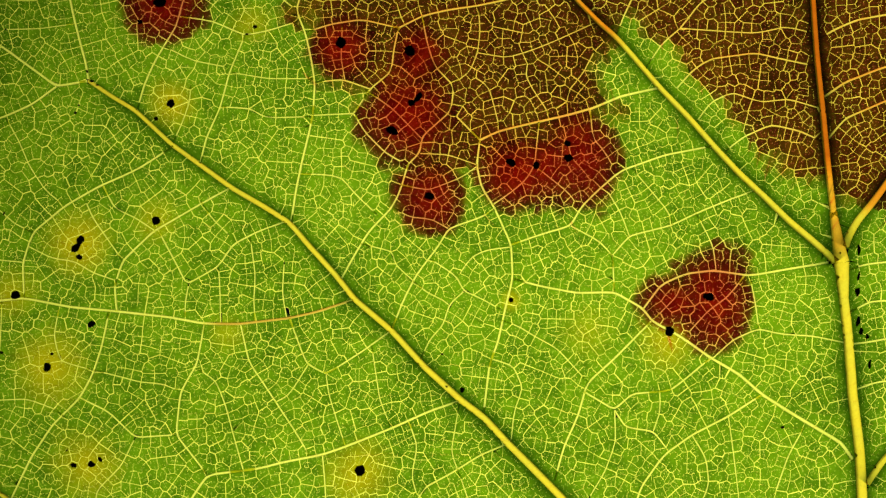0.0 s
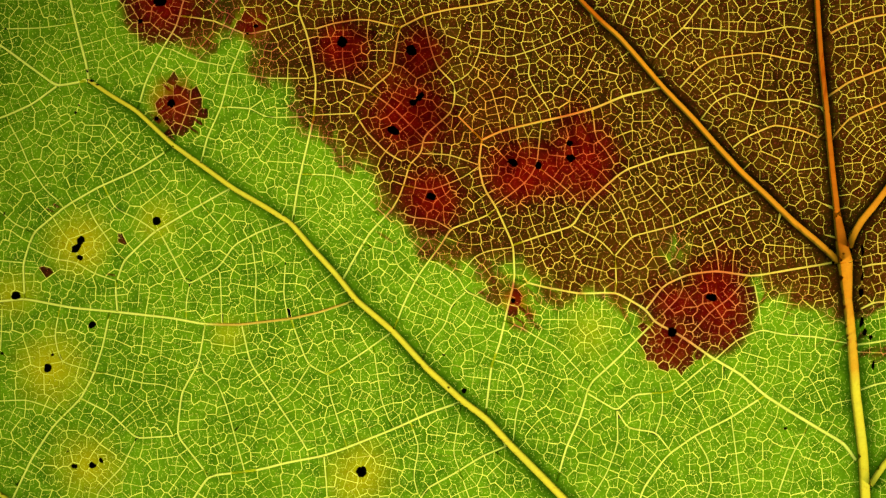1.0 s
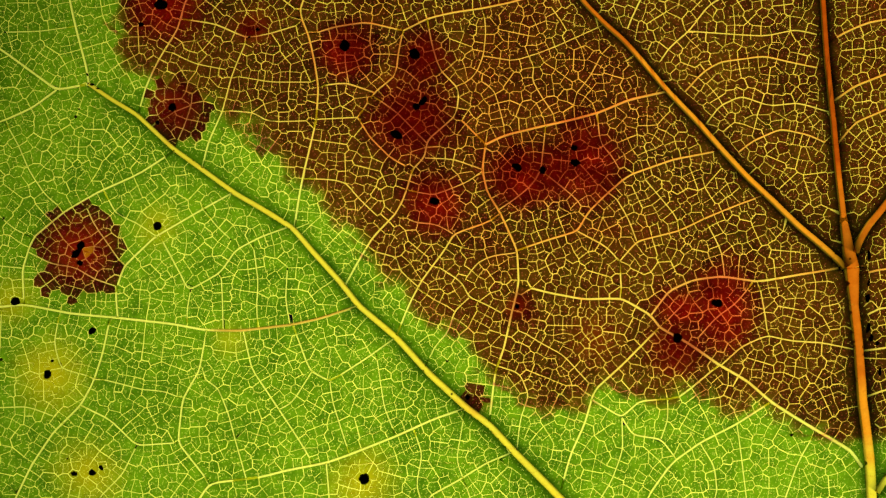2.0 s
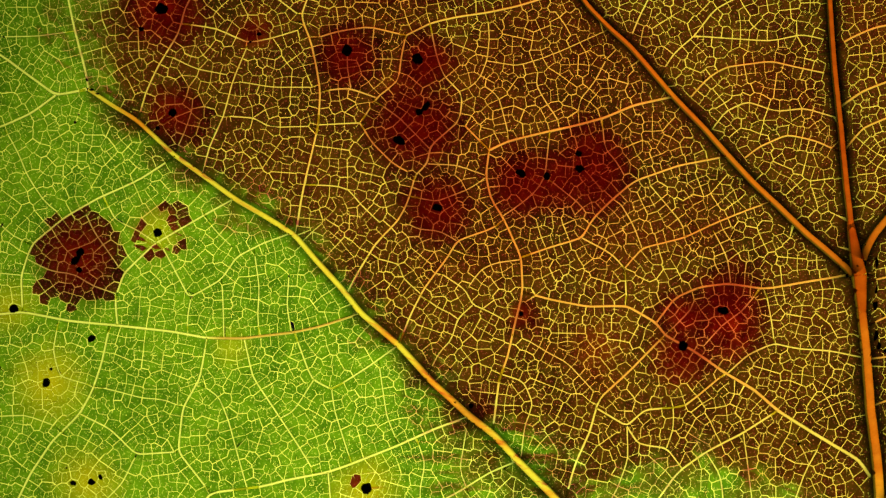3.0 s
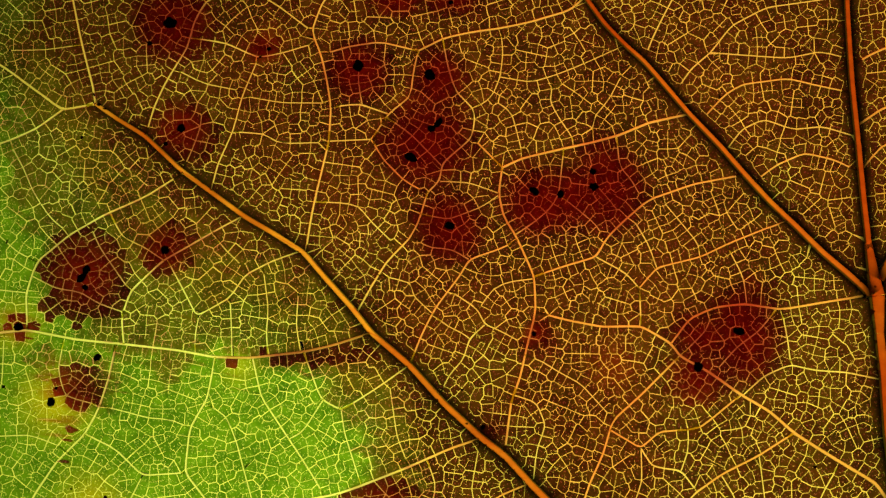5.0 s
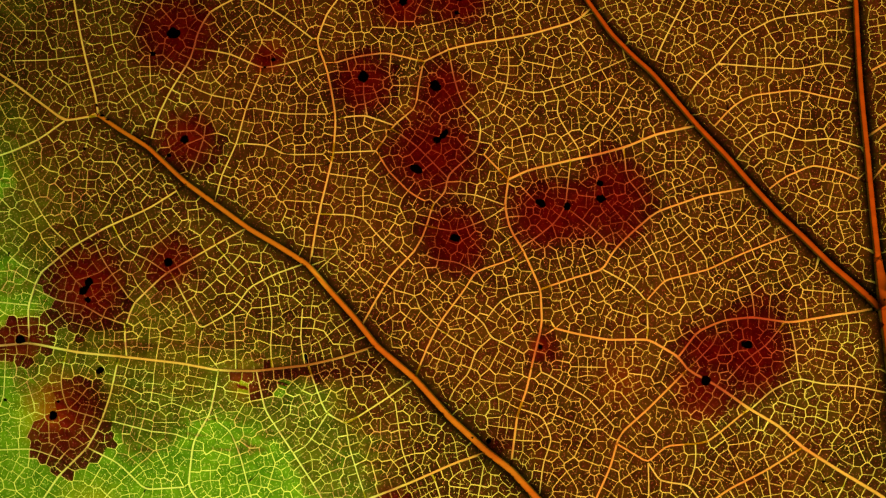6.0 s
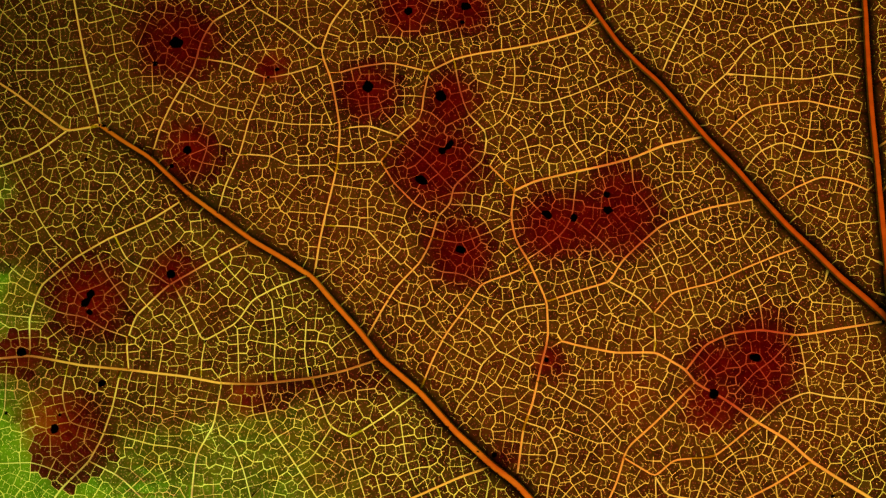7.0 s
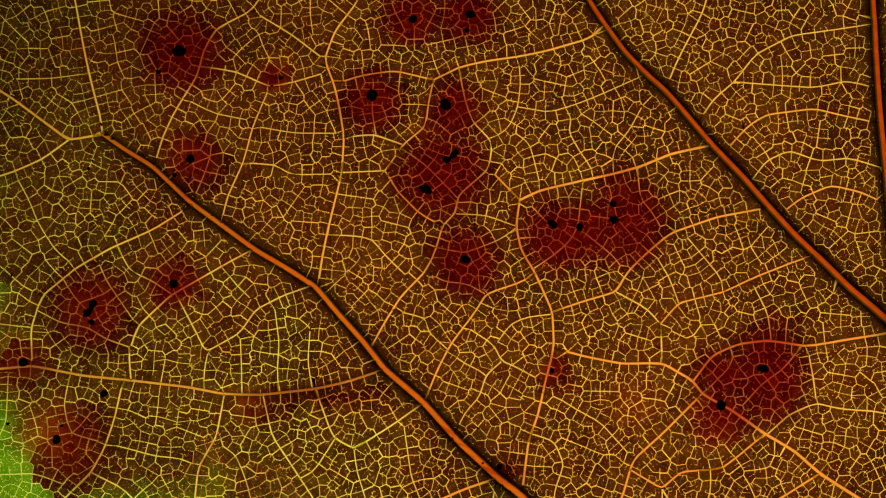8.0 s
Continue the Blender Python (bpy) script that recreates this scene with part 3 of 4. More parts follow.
SPECKS += [(15, 623, 3, 3, 0), (9, 372, 4, 2, 2), (780, 632, 3, 2, 0), (156, 139, 4, 3, 0), (166, 146, 3, 2, 0), (147, 122, 4, 2, 1), (130, 795, 2, 2, 0), (664, -50, 9, 8, 0),
           (760, -60, 9, 8, 0), (755, -31, 5, 4, 0), (1470, 465, 3, 3, 0), (1485, 450, 2, 2, 0)]
SPECKS += [(1521, 445, 3, 14, 0), (1520, 492, 3, 12, 0.2), (1517, 520, 5, 12, 0.1), (1518, 572, 4, 13, 0.2), (1523, 590, 4, 9, 0), (1537, 650, 3, 12, 0.1), (1533, 600, 3, 7, 0)]

# each zone: x, y, radii, arrival at the rim and at the heart (seconds)
ZONES = [(278, 5, 78, 74, -2, -2), (598, 92, 62, 62, -2, -2), (735, 105, 48, 62, -2, -2), (715, 212, 88, 82, -2, -2), (757, 362, 62, 66, -2, -2), (915, 316, 74, 74, -2, -2), (1028, 288, 74, 90, -2, -2), (970, 302, 62, 58, -2, -2),
         (1265, 528, 77, 100, -2, -2), (1198, 536, 62, 44, -2, -2), (1190, 605, 60, 48, 1.0, 0.1), (664, -50, 56, 50, -2, -2), (757, -52, 58, 50, -2, -2)]
ZONES += [(310, 184, 50, 58, 1.3, 0.0), (146, 432, 76, 82, 1.25, 1.8), (280, 386, 50, 48, 2.6, 4.0), (140, 625, 50, 46, 4.7, 3.6), (118, 682, 62, 62, 5.6, 5.0), (645, 832, 74, 62, 3.6, 3.2), (35, 520, 48, 40, 5.6, 4.6),
          (912, 540, 26, 34, 1.2, 0.7), (832, 696, 28, 24, 2.0, 0.9), (440, 48, 24, 22, 0.9, 0.6), (520, 574, 120, 15, 4.6, 3.4), (440, 596, 44, 26, 6.2, 5.2)]
# each yellowed place: x, y, radius, strength
# how red each later zone turns in its heart
RED_SHARE = {(310, 184): 0.75, (146, 432): 0.7, (280, 386): 0.7, (140, 625): 0.5, (118, 682): 0.45, (645, 832): 0.55, (35, 520): 0.4, (520, 574): 0.35, (440, 596): 0.3, (832, 696): 0.55, (912, 540): 0.7, (1190, 605): 0.7}
HALOS = [(300, 180, 52, 0.9), (140, 425, 72, 0.95), (275, 386, 50, 0.55), (25, 515, 55, 0.6), (95, 645, 85, 0.85), (165, 818, 75, 0.75), (637, 835, 75, 0.75),
         (903, 537, 26, 0.8), (1185, 605, 62, 0.7), (440, 45, 45, 0.5), (400, 588, 40, 0.4), (1040, 590, 60, 0.3), (700, 150, 60, 0.3)]


def wobble(x, y):
    return noise.noise((x * 0.035, y * 0.035, 3.1)) * 0.18 + noise.noise((x * 0.013, y * 0.013, 7.7)) * 0.26


def zone_of(x, y):
    """Number of the red zone here and when the red comes, or None."""
    best = None
    for i, (cx, cy, rx, ry, rim, heart) in enumerate(ZONES):
        d = math.hypot((x - cx) / rx, (y - cy) / ry) * (1 + wobble(x, y))
        if d < 1 and (best is None or d < best[1]):
            t = heart + (rim - heart) * d
            best = (i, d, t)
    return best


def halo_at(pts, k):
    """How yellow the tissue is."""
    h = np.zeros(len(pts))
    for cx, cy, r, strong in HALOS:
        d = np.hypot(pts[:, 0] - cx, pts[:, 1] - cy) * k / r
        h = np.maximum(h, strong * np.clip(1.15 - 1.15 * d, 0, 1) ** 1.2)
    for cx, cy, rx, ry, rim, heart in ZONES:
        if rim < 0:
            d = np.hypot((pts[:, 0] - cx) / rx, (pts[:, 1] - cy) / ry) * k
            h = np.maximum(h, 0.85 * np.clip(1 - d * 1.1, 0, 1))
    return h


# ---- when the browning reaches each place ----
FRONT = [(900, 100, -2), (800, 150, -2), (650, 20, -2), (1300, 100, -2), (1540, 150, -2), (1390, 200, -1.5), (1030, 20, -1.5), (1200, 20, -1.5), (1540, 300, -1), (750, 30, -2), (960, 180, -1.5),
         (1000, 100, -1.2), (880, 200, -1.5), (640, 110, -1.2), (820, 240, -1), (790, 280, -0.6), (1450, 270, -0.8)]
FRONT += [(520, 30, 0.0), (545, 150, 0.1), (630, 185, 0.05), (620, 245, 0.3), (700, 310, 0.1), (820, 325, 0.2), (860, 390, 0.25), (1000, 375, 0.2), (1095, 300, 0.2), (1095, 200, 0.1),
          (1055, 110, 0.05), (1110, 60, 0.15), (1180, 110, 0.1), (1280, 195, 0.05), (1380, 275, 0.05), (1450, 325, 0.1), (1500, 410, 0.2), (1170, 210, 0.35),
          (1110, 110, 0.3), (1200, 185, 0.3), (1250, 265, 0.35), (1180, 250, 0.4), (1130, 160, 0.35), (1360, 340, 0.4), (1230, 330, 0.5), (1110, 330, 0.55), (1440, 400, 0.45), (1140, 100, 0.25)]
FRONT += [(1300, 330, 0.45), (1400, 430, 0.75), (250, 75, 1.2), (350, 70, 0.9), (470, 90, 0.9), (540, 220, 1.0), (610, 300, 1.0), (690, 410, 1.0), (750, 455, 1.0), (860, 520, 1.0),
          (920, 560, 1.1), (1000, 500, 0.8), (1100, 455, 0.8), (1180, 460, 0.9), (1420, 500, 0.7), (1350, 545, 1.15), (1420, 570, 1.2), (1500, 500, 0.6), (1540, 520, 0.8), (1500, 600, 1.1), (1560, 600, 1.2), (1300, 260, 0.3)]
FRONT += [(400, 110, 1.5), (500, 185, 1.5), (550, 280, 1.6), (620, 355, 1.6), (680, 455, 1.6), (750, 515, 1.6), (850, 565, 1.5), (900, 625, 1.6), (960, 650, 1.6), (1060, 605, 1.5),
          (1150, 650, 1.6), (1280, 645, 1.5), (1350, 605, 1.5), (1420, 665, 1.5), (1490, 720, 1.5), (1540, 700, 1.7), (260, 150, 2.0), (450, 230, 2.1)]
FRONT += [(100, 20, 3.5), (130, 110, 3.9), (240, 175, 2.9), (370, 270, 2.8), (440, 320, 2.9), (520, 360, 2.8), (585, 440, 2.8), (640, 500, 2.8), (690, 555, 2.8), (750, 630, 2.8),
          (820, 690, 2.8), (860, 740, 3.0), (920, 800, 3.1), (990, 810, 2.9), (1070, 750, 2.6), (1170, 760, 2.6), (1290, 760, 2.6), (1390, 780, 2.5), (1490, 800, 2.4), (1180, 860, 4.2), (1150, 820, 4.0), (1250, 840, 4.0), (1050, 870, 3.9),
          (1350, 860, 3.8), (1550, 850, 2.8), (1200, 950, 4.2)]
FRONT += [(40, 60, 4.5), (60, 110, 4.8), (120, 190, 4.8), (180, 250, 4.7), (250, 310, 4.4), (350, 345, 4.2), (340, 430, 4.6), (440, 420, 4.5), (520, 440, 4.4), (580, 520, 4.5), (650, 630, 4.5), (670, 720, 4.6),
          (720, 800, 4.2), (800, 780, 3.7), (850, 850, 3.8), (600, 700, 5.7), (700, 880, 4.8)]
FRONT += [(0, -40, 5.4), (5, 150, 5.7), (50, 240, 5.2), (60, 330, 5.6), (20, 330, 6.1), (15, 430, 6.6), (100, 330, 5.2), (300, 480, 5.2), (200, 520, 5.4), (420, 520, 5.2), (530, 520, 5.0), (300, 570, 5.7), (400, 600, 6.2),
          (500, 640, 6.5), (570, 720, 6.4), (600, 800, 6.7), (230, 600, 5.9), (240, 680, 6.8), (360, 660, 7.1), (460, 720, 7.1), (-20, 420, 9.0), (-30, 250, 7.5)]
FRONT += [(0, 470, 7.6), (110, 590, 5.6), (60, 560, 6.0), (160, 620, 5.6), (30, 560, 6.6), (-10, 600, 9.5), (40, 720, 9.0), (120, 760, 8.6), (230, 745, 7.9), (330, 740, 7.7), (430, 790, 7.8), (0, 800, 11.0), (100, 850, 10.5), (300, 850, 9.5), (500, 880, 8.5), (-80, 500, 11)]
FP = np.array(FRONT, float)


def reached(x, y, ragged=1.0):
    d2 = (FP[:, 0] - x) ** 2 + (FP[:, 1] - y) ** 2 + 300.0
    w = d2 ** -1.8
    t = float((w * FP[:, 2]).sum() / w.sum())
    return t + ragged * (0.45 * noise.noise((x * 0.02, y * 0.02, 0.5)) + 0.15 * noise.noise((x * 0.06, y * 0.06, 1.5)))


# ---- build: the blade in panels, each with its net of fine veins ----
def pore(outline, mid):
    """A tiny ring round the middle of a field."""
    d = outline - mid
    r = np.maximum(1e-6, np.hypot(d[:, 0], d[:, 1]))
    return mid + d / r[:, None] * np.minimum(r * 0.15, 0.25 + 0.75 * ((mid[0] * 7.31 + mid[1] * 3.77) % 1.0))[:, None]


# thick veins, for the bare band of tissue that borders them
THICK = [i for i, (r, _, _) in enumerate(VEINS) if r < 2]
BIG_P = np.concatenate([VEINS[i][1] for i in THICK])
BIG_W = np.concatenate([VEINS[i][2] for i in THICK])


def wall_course(i, j, a, b):
    """Which stretch of the wall between two corners is a vein: a free end leaves the rest plain tissue."""
    lo, hi = min(i, j), max(i, j)
    dice = (lo * 0.754877 + hi * 0.569840) % 1.0
    d = np.hypot(*(BIG_P - (a + b) / 2).T) - BIG_W * 0.5
    k = d.argmin()
    if d[k] < 5 + BIG_W[k] * 0.32 and not (loop_wall.get((lo, hi)) and dice < 0.35):
        return (0.0, 0.0)
    if loop_wall.get((lo, hi)) or dice > 0.14:
        return (0.0, 1.0)
    cut = 0.35 + dice
    return (0.0, cut) if (i == lo) == (dice < 0.07) else (1 - cut, 1.0)


def walls(ids, poly, inner, major):
    """For each side of a field that is a fine vein: the half of that vein on this side, as inner a, inner b, outer b, outer a, and whether it is vein or bare."""
    n = len(ids)
    for i in range(n):
        if major[i]:
            continue
        j = (i + 1) % n
        a, b = poly[i], poly[j]
        long = max(1e-6, np.hypot(*(b - a)))
        ka = wide[ids[i]] * 0.46 if held[ids[i]] else 0.0
        kb = wide[ids[j]] * 0.46 if held[ids[j]] else 0.0
        if ka + kb > long * 0.9:
            continue
        d = (b - a) / long
        quad = np.array([inner[i], inner[j], b - d * kb, a + d * ka])
        u0, u1 = wall_course(ids[i], ids[j], a, b)
        for v0, v1, bare in ((0.0, u0, True), (u0, u1, False), (u1, 1.0, True)):
            if v1 - v0 > 0.02:
                lo, hi = quad[1] - quad[0], quad[2] - quad[3]
                yield i, np.array([quad[0] + lo * v0, quad[0] + lo * v1, quad[3] + hi * v1, quad[3] + hi * v0]), bare


PANELS = [(80, 40), (420, 130), (680, 90), (920, 120), (1250, 90), (1590, 150), (130, 330), (420, 420), (640, 400), (860, 360), (1080, 330), (1330, 400), (1590, 520),
          (90, 620), (330, 640), (560, 690), (780, 560), (960, 660), (1180, 560), (1400, 620), (120, 860), (420, 860), (720, 860), (960, 900), (1230, 800), (1420, 850), (300, -100), (800, -110)]
pc = np.array(PANELS, float)
panel_of = ((CENTRES[:, None] - pc[None]) ** 2).sum(2).argmin(1)
panels = []
for p in range(len(PANELS)):
    chosen = [FIELDS[i] for i in np.where(panel_of == p)[0]]
    tv, tf, tw, tn = [], [], [], []
    nv, nf = [], []
    for ids, poly, inner, mid, major, line, lets in chosen:
        n = len(line)
        size = np.hypot(*(inner - mid).T).mean()
        ring = mid + (line - mid) * 0.62
        eye = pore(line, mid)
        b = len(tv)
        lift = min(1.3, size * 0.11)
        far = np.hypot(*(line - mid).T) / np.hypot(*(line - mid).T).max()
        zs = [-0.5 if f > 0.62 else lift * 0.6 for f in far] + [lift * 0.85] * n + [lift] * n
        tv += [(*q, z) for q, z in zip(np.concatenate([line, ring, eye]), zs)]
        tw += [1 + wobble(*mid)] * (3 * n)
        tn += [0.0] * n + [1.0] * (2 * n)
        for i in range(n):
            j = (i + 1) % n
            tf.append((b + j, b + i, b + n + i, b + n + j))
            tf.append((b + n + j, b + n + i, b + 2 * n + i, b + 2 * n + j))
        # the walls round this field rise to a ridge
        for i, quad, bare in walls(ids, poly, inner, major):
            if bare:
                b = len(tv)
                tv += [(*q, -0.45) for q in quad]
                tw += [1 + wobble(*mid)] * 4
                tn += [0.0] * 4
                tf.append((b + 1, b, b + 3, b + 2))
                continue
            b, j = len(nv), (i + 1) % len(ids)
            lo, hi = quad[:2], quad[2:]
            mid_row = lo * 0.45 + hi[::-1] * 0.55
            ra, rb = half[ids[i]] * 0.95, half[ids[j]] * 0.95
            nv += [(*q, z) for q, z in zip(np.concatenate([lo, mid_row, hi[::-1]]), (-0.4, -0.4, ra * 0.3 - 0.4, rb * 0.3 - 0.4, ra * 0.45 - 0.4, rb * 0.45 - 0.4))]
            nf += [(b + 1, b, b + 2, b + 3), (b + 3, b + 2, b + 4, b + 5)]
        for k0, t0, t1, k1 in lets:
            b = len(nv)
            nv += [(*q, z) for q, z in zip([k0, t0, t1, k1, (k0 + k1) / 2, (t0 + t1) / 2], (-0.45, lift * 0.6, lift * 0.6, -0.45, 0.1, lift * 0.8))]
            nf += [(b + 1, b, b + 4, b + 5), (b + 5, b + 4, b + 3, b + 2)]
        # a pale pore in the middle
        b, k = len(nv), len(ids)
        bead = pore(inner, mid)
        nv += [(*q, lift - 0.1) for q in bead]
        nf.append(tuple(range(b + k - 1, b - 1, -1)))
    if not tv:
        panels.append(None)
        continue
    tv, nv = np.array(tv), np.array(nv)
    th = halo_at(tv[:, :2], np.array(tw))
    tv, nv = (np.column_stack([plan(q[:, :2]), q[:, 2] * U]) for q in (tv, nv))
    blade = part("blade_panel", tv, tf, TISSUE, leaf, "green leaf tissue in hundreds of little fields")
    for name, data in (("halo", th), ("thin", tn)):
        blade.data.attributes.new(name, "FLOAT", "POINT").data.foreach_set("value", np.array(data, np.float32))
    net = part("vein_net", nv, nf, NET, blade, "pale net of the finest veins")
    tagged(net, kind="stuff")
    panels.append(blade)


def ribbon(line, w, lift, drop, steps=6):
    """An arched band along a course: vertices and faces, in metres."""
    t = np.gradient(line, axis=0)
    t /= np.maximum(1e-9, np.hypot(t[:, 0], t[:, 1]))[:, None]
    nrm = np.stack([-t[:, 1], t[:, 0]], 1)
    verts, faces = [], []
    for k in range(steps + 1):
        a = -1 + 2 * k / steps
        q = plan(line + nrm * (w * 0.5 * a)[:, None])
        z = (drop + lift * w * math.sqrt(max(0, 1 - a * a))) * U
        verts.append(np.column_stack([q, z]))
    n = len(line)
    for k in range(steps):
        for i in range(n - 1):
            faces.append((k * n + i, k * n + i + 1, (k + 1) * n + i + 1, (k + 1) * n + i))
    return np.concatenate(verts), faces


NAMES = {0: "midrib", 1: "side_vein", 2: "cross_vein"}
LABELS = {0: "thick yellow midrib of the leaf", 1: "raised yellow side vein", 2: "slender pale cross vein"}
for rank, line, w in VEINS:
    uneven = np.array([1 + 0.07 * noise.noise((x * 0.05, y * 0.05, 4.0)) for x, y in line])
    ww = (w + np.minimum(1.8, w * 0.22) + 0.2 if rank > 1 else w + 0.4) * uneven
    v, f = ribbon(line, ww, 0.42, -0.8, 8 if rank < 2 else 5)
    part(NAMES[rank], v, f, MAJOR if rank < 2 else MINOR, leaf, LABELS[rank])


def film(name, verts, faces, dose, mat, parent, label=""):
    ob = part(name, verts, faces, mat, parent, label, False)
    ob.data.attributes.new("dose", "FLOAT", "POINT").data.foreach_set("value", np.asarray(dose, np.float32))
    return ob


def band(line, w, reach, z, core=True):
    """A flat band along a vein, with its dose full under the vein (or only beside it) and none at the far edge."""
    t = np.gradient(line, axis=0)
    t /= np.maximum(1e-9, np.hypot(t[:, 0], t[:, 1]))[:, None]
    nrm = np.stack([-t[:, 1], t[:, 0]], 1)
    rows = ((-1.0, 0.0), (-0.55, 0.22), (-0.22, 0.68), (0.0, 1.0))
    rows = [(side * f, d) for side, half_rows in ((1, rows), (-1, rows[::-1])) for f, d in half_rows]
    verts, dose, n = [], [], len(line)
    for f, d in rows:
        off = np.sign(f) * (w * 0.42) + f * reach if f else (w * 0.42) * (-1 if len(verts) < 4 else 1)
        verts.append(np.column_stack([plan(line + nrm * np.asarray(off)[:, None]), np.full(n, z * U)]))
        dose += [d] * n
    faces = [(k * n + i, k * n + i + 1, (k + 1) * n + i + 1, (k + 1) * n + i) for k in range(len(rows) - 1) if core or k != 3 for i in range(n - 1)]
    return np.concatenate(verts), faces, np.array(dose) * np.tile(np.minimum(1.0, (w / 11) ** 1.3) if not core else np.ones(n), len(rows))


# unseen dark films added under the leaf, darkening it beside the thick veins
for number, i in enumerate(THICK):
    _, line, w = VEINS[i]
    v, f, d = band(line, w * 1.1, 7 + w * 0.75, -1.5 - 0.12 * number, False)
    film("vein_edge_film", v, f, d, EDGE_FILM, leaf, "unseen dark film under the leaf bordering a thick vein")
    v, f, d = band(line, w * 1.1, 42 + w, -3.5 - 0.12 * number - 30, False)
    film("vein_edge_film", v, f, np.asarray(d) * 0.42, EDGE_FILM, leaf, "broad unseen dark film under the leaf along a thick vein")


def crust(x, y, a, b, turn):
    n, rings = 20, 4
    seed = x * 0.37 + y * 0.11
    verts, faces = [], []
    for k in range(rings):
        f = 1 - k / rings
        for i in range(n):
            g = 2 * math.pi * i / n
            r = 1 + 0.34 * noise.noise((math.cos(g) * 1.3 + seed, math.sin(g) * 1.3, seed)) + 0.16 * noise.noise((math.cos(g) * 3.7 + seed, math.sin(g) * 3.7, seed))
            px, py = a * r * f * math.cos(g), b * r * f * math.sin(g)
            q = (x + px * math.cos(turn) - py * math.sin(turn), y + px * math.sin(turn) + py * math.cos(turn))
            z = 1.2 + min(a, b) * 0.28 * math.sqrt(1 - f * f) * (1 + 0.4 * noise.noise((px * 0.4, py * 0.4, seed)))
            verts.append((*q, z if k else -0.4))
    verts.append((x, y, 1.2 + min(a, b) * 0.3))
    verts = np.array(verts)
    verts = np.column_stack([plan(verts[:, :2]), verts[:, 2] * U])
    for k in range(rings - 1):
        for i in range(n):
            j = (i + 1) % n
            faces.append((k * n + j, k * n + i, (k + 1) * n + i, (k + 1) * n + j))
    for i in range(n):
        faces.append(((rings - 1) * n + (i + 1) % n, (rings - 1) * n + i, rings * n))
    return verts, faces


for x, y, a, b, turn in SPECKS:
    v, f = crust(x, y, a * 0.9, b * (0.9 if x < 1500 else 0.7), turn)
    part("lesion_speck", v, f, CRUST, leaf, "raised black lesion crust")

# ---- pigment: unseen clear coloured platelets added under the leaf to filter the lamp, edge-on at first, that turn flat as the tissue changes ----
# They stand on a three-cornered grid; each one thins out to nothing at its neighbours' middles, so that together they make an even film.
PITCH = 29.0
E1, E2 = np.array([PITCH, 0.0]), np.array([PITCH * 0.5, PITCH * math.sqrt(0.75)])
UNPICK = np.linalg.inv(np.stack([E1, E2], 1))
ORIGIN = np.array([-60.0, -150.0])


def grid_at(i, j):
    return ORIGIN + E1 * i + E2 * j


def share_of(uv, i, j):
    """How much of the film at a place belongs to the grid's place i, j."""
    u, v = uv[:, 0] - i, uv[:, 1] - j
    return np.clip(1 - np.maximum(np.maximum(np.abs(u), np.abs(v)), np.abs(u + v)), 0, 1)


def early(x, y):
    """How brown the tissue behind the front is from the start."""
    k = min(1.0, max(0.0, 0.5 - reached(x, y, 0.5) / 0.3))
    return k * k * (3 - 2 * k)


def first_zones(pts, mid):
    """How brown the first red zones are; they thin out over a short way at the rim."""
    best, k = np.zeros(len(pts)), 1 + wobble(*mid)
    for cx, cy, rx, ry, rim, heart in ZONES:
        if rim < 0:
            d = np.hypot((pts[:, 0] - cx) / rx, (pts[:, 1] - cy) / ry) * k
            best = np.maximum(best, np.clip((1.08 - d) / 0.2, 0, 1))
    return best


def redness(x, y):
    """How red a place becomes, and when."""
    best, when = 0.0, 0.0
    for cx, cy, rx, ry, rim, heart in ZONES:
        d = math.hypot((x - cx) / rx, (y - cy) / ry) * (1 + 0.6 * wobble(x, y))
        r = RED_SHARE.get((cx, cy), 1.0) * min(1.0, max(0.0, (0.98 - d) / 0.6))
        if r > best:
            best, when = r, -2 if rim < 0 else heart + (rim - heart) * d
    return best, when


PIGMENT = []  # the turning pieces: object, centre, reach, time, half the turn's time, depth
grains = {}   # brown in the fields, by the grid's places
rest = {}     # what is brown from the start, by panel
in_late_zone = [z is not None and ZONES[z[0]][4] >= 0 for z in (zone_of(*c) for c in CENTRES)]


def lay(store, key, xy, faces, dose):
    v, f, d = store.setdefault(key, ([], [], []))
    b = len(v)
    v += list(xy)
    d += list(dose)
    f += [tuple(b + k for k in face) for face in faces]


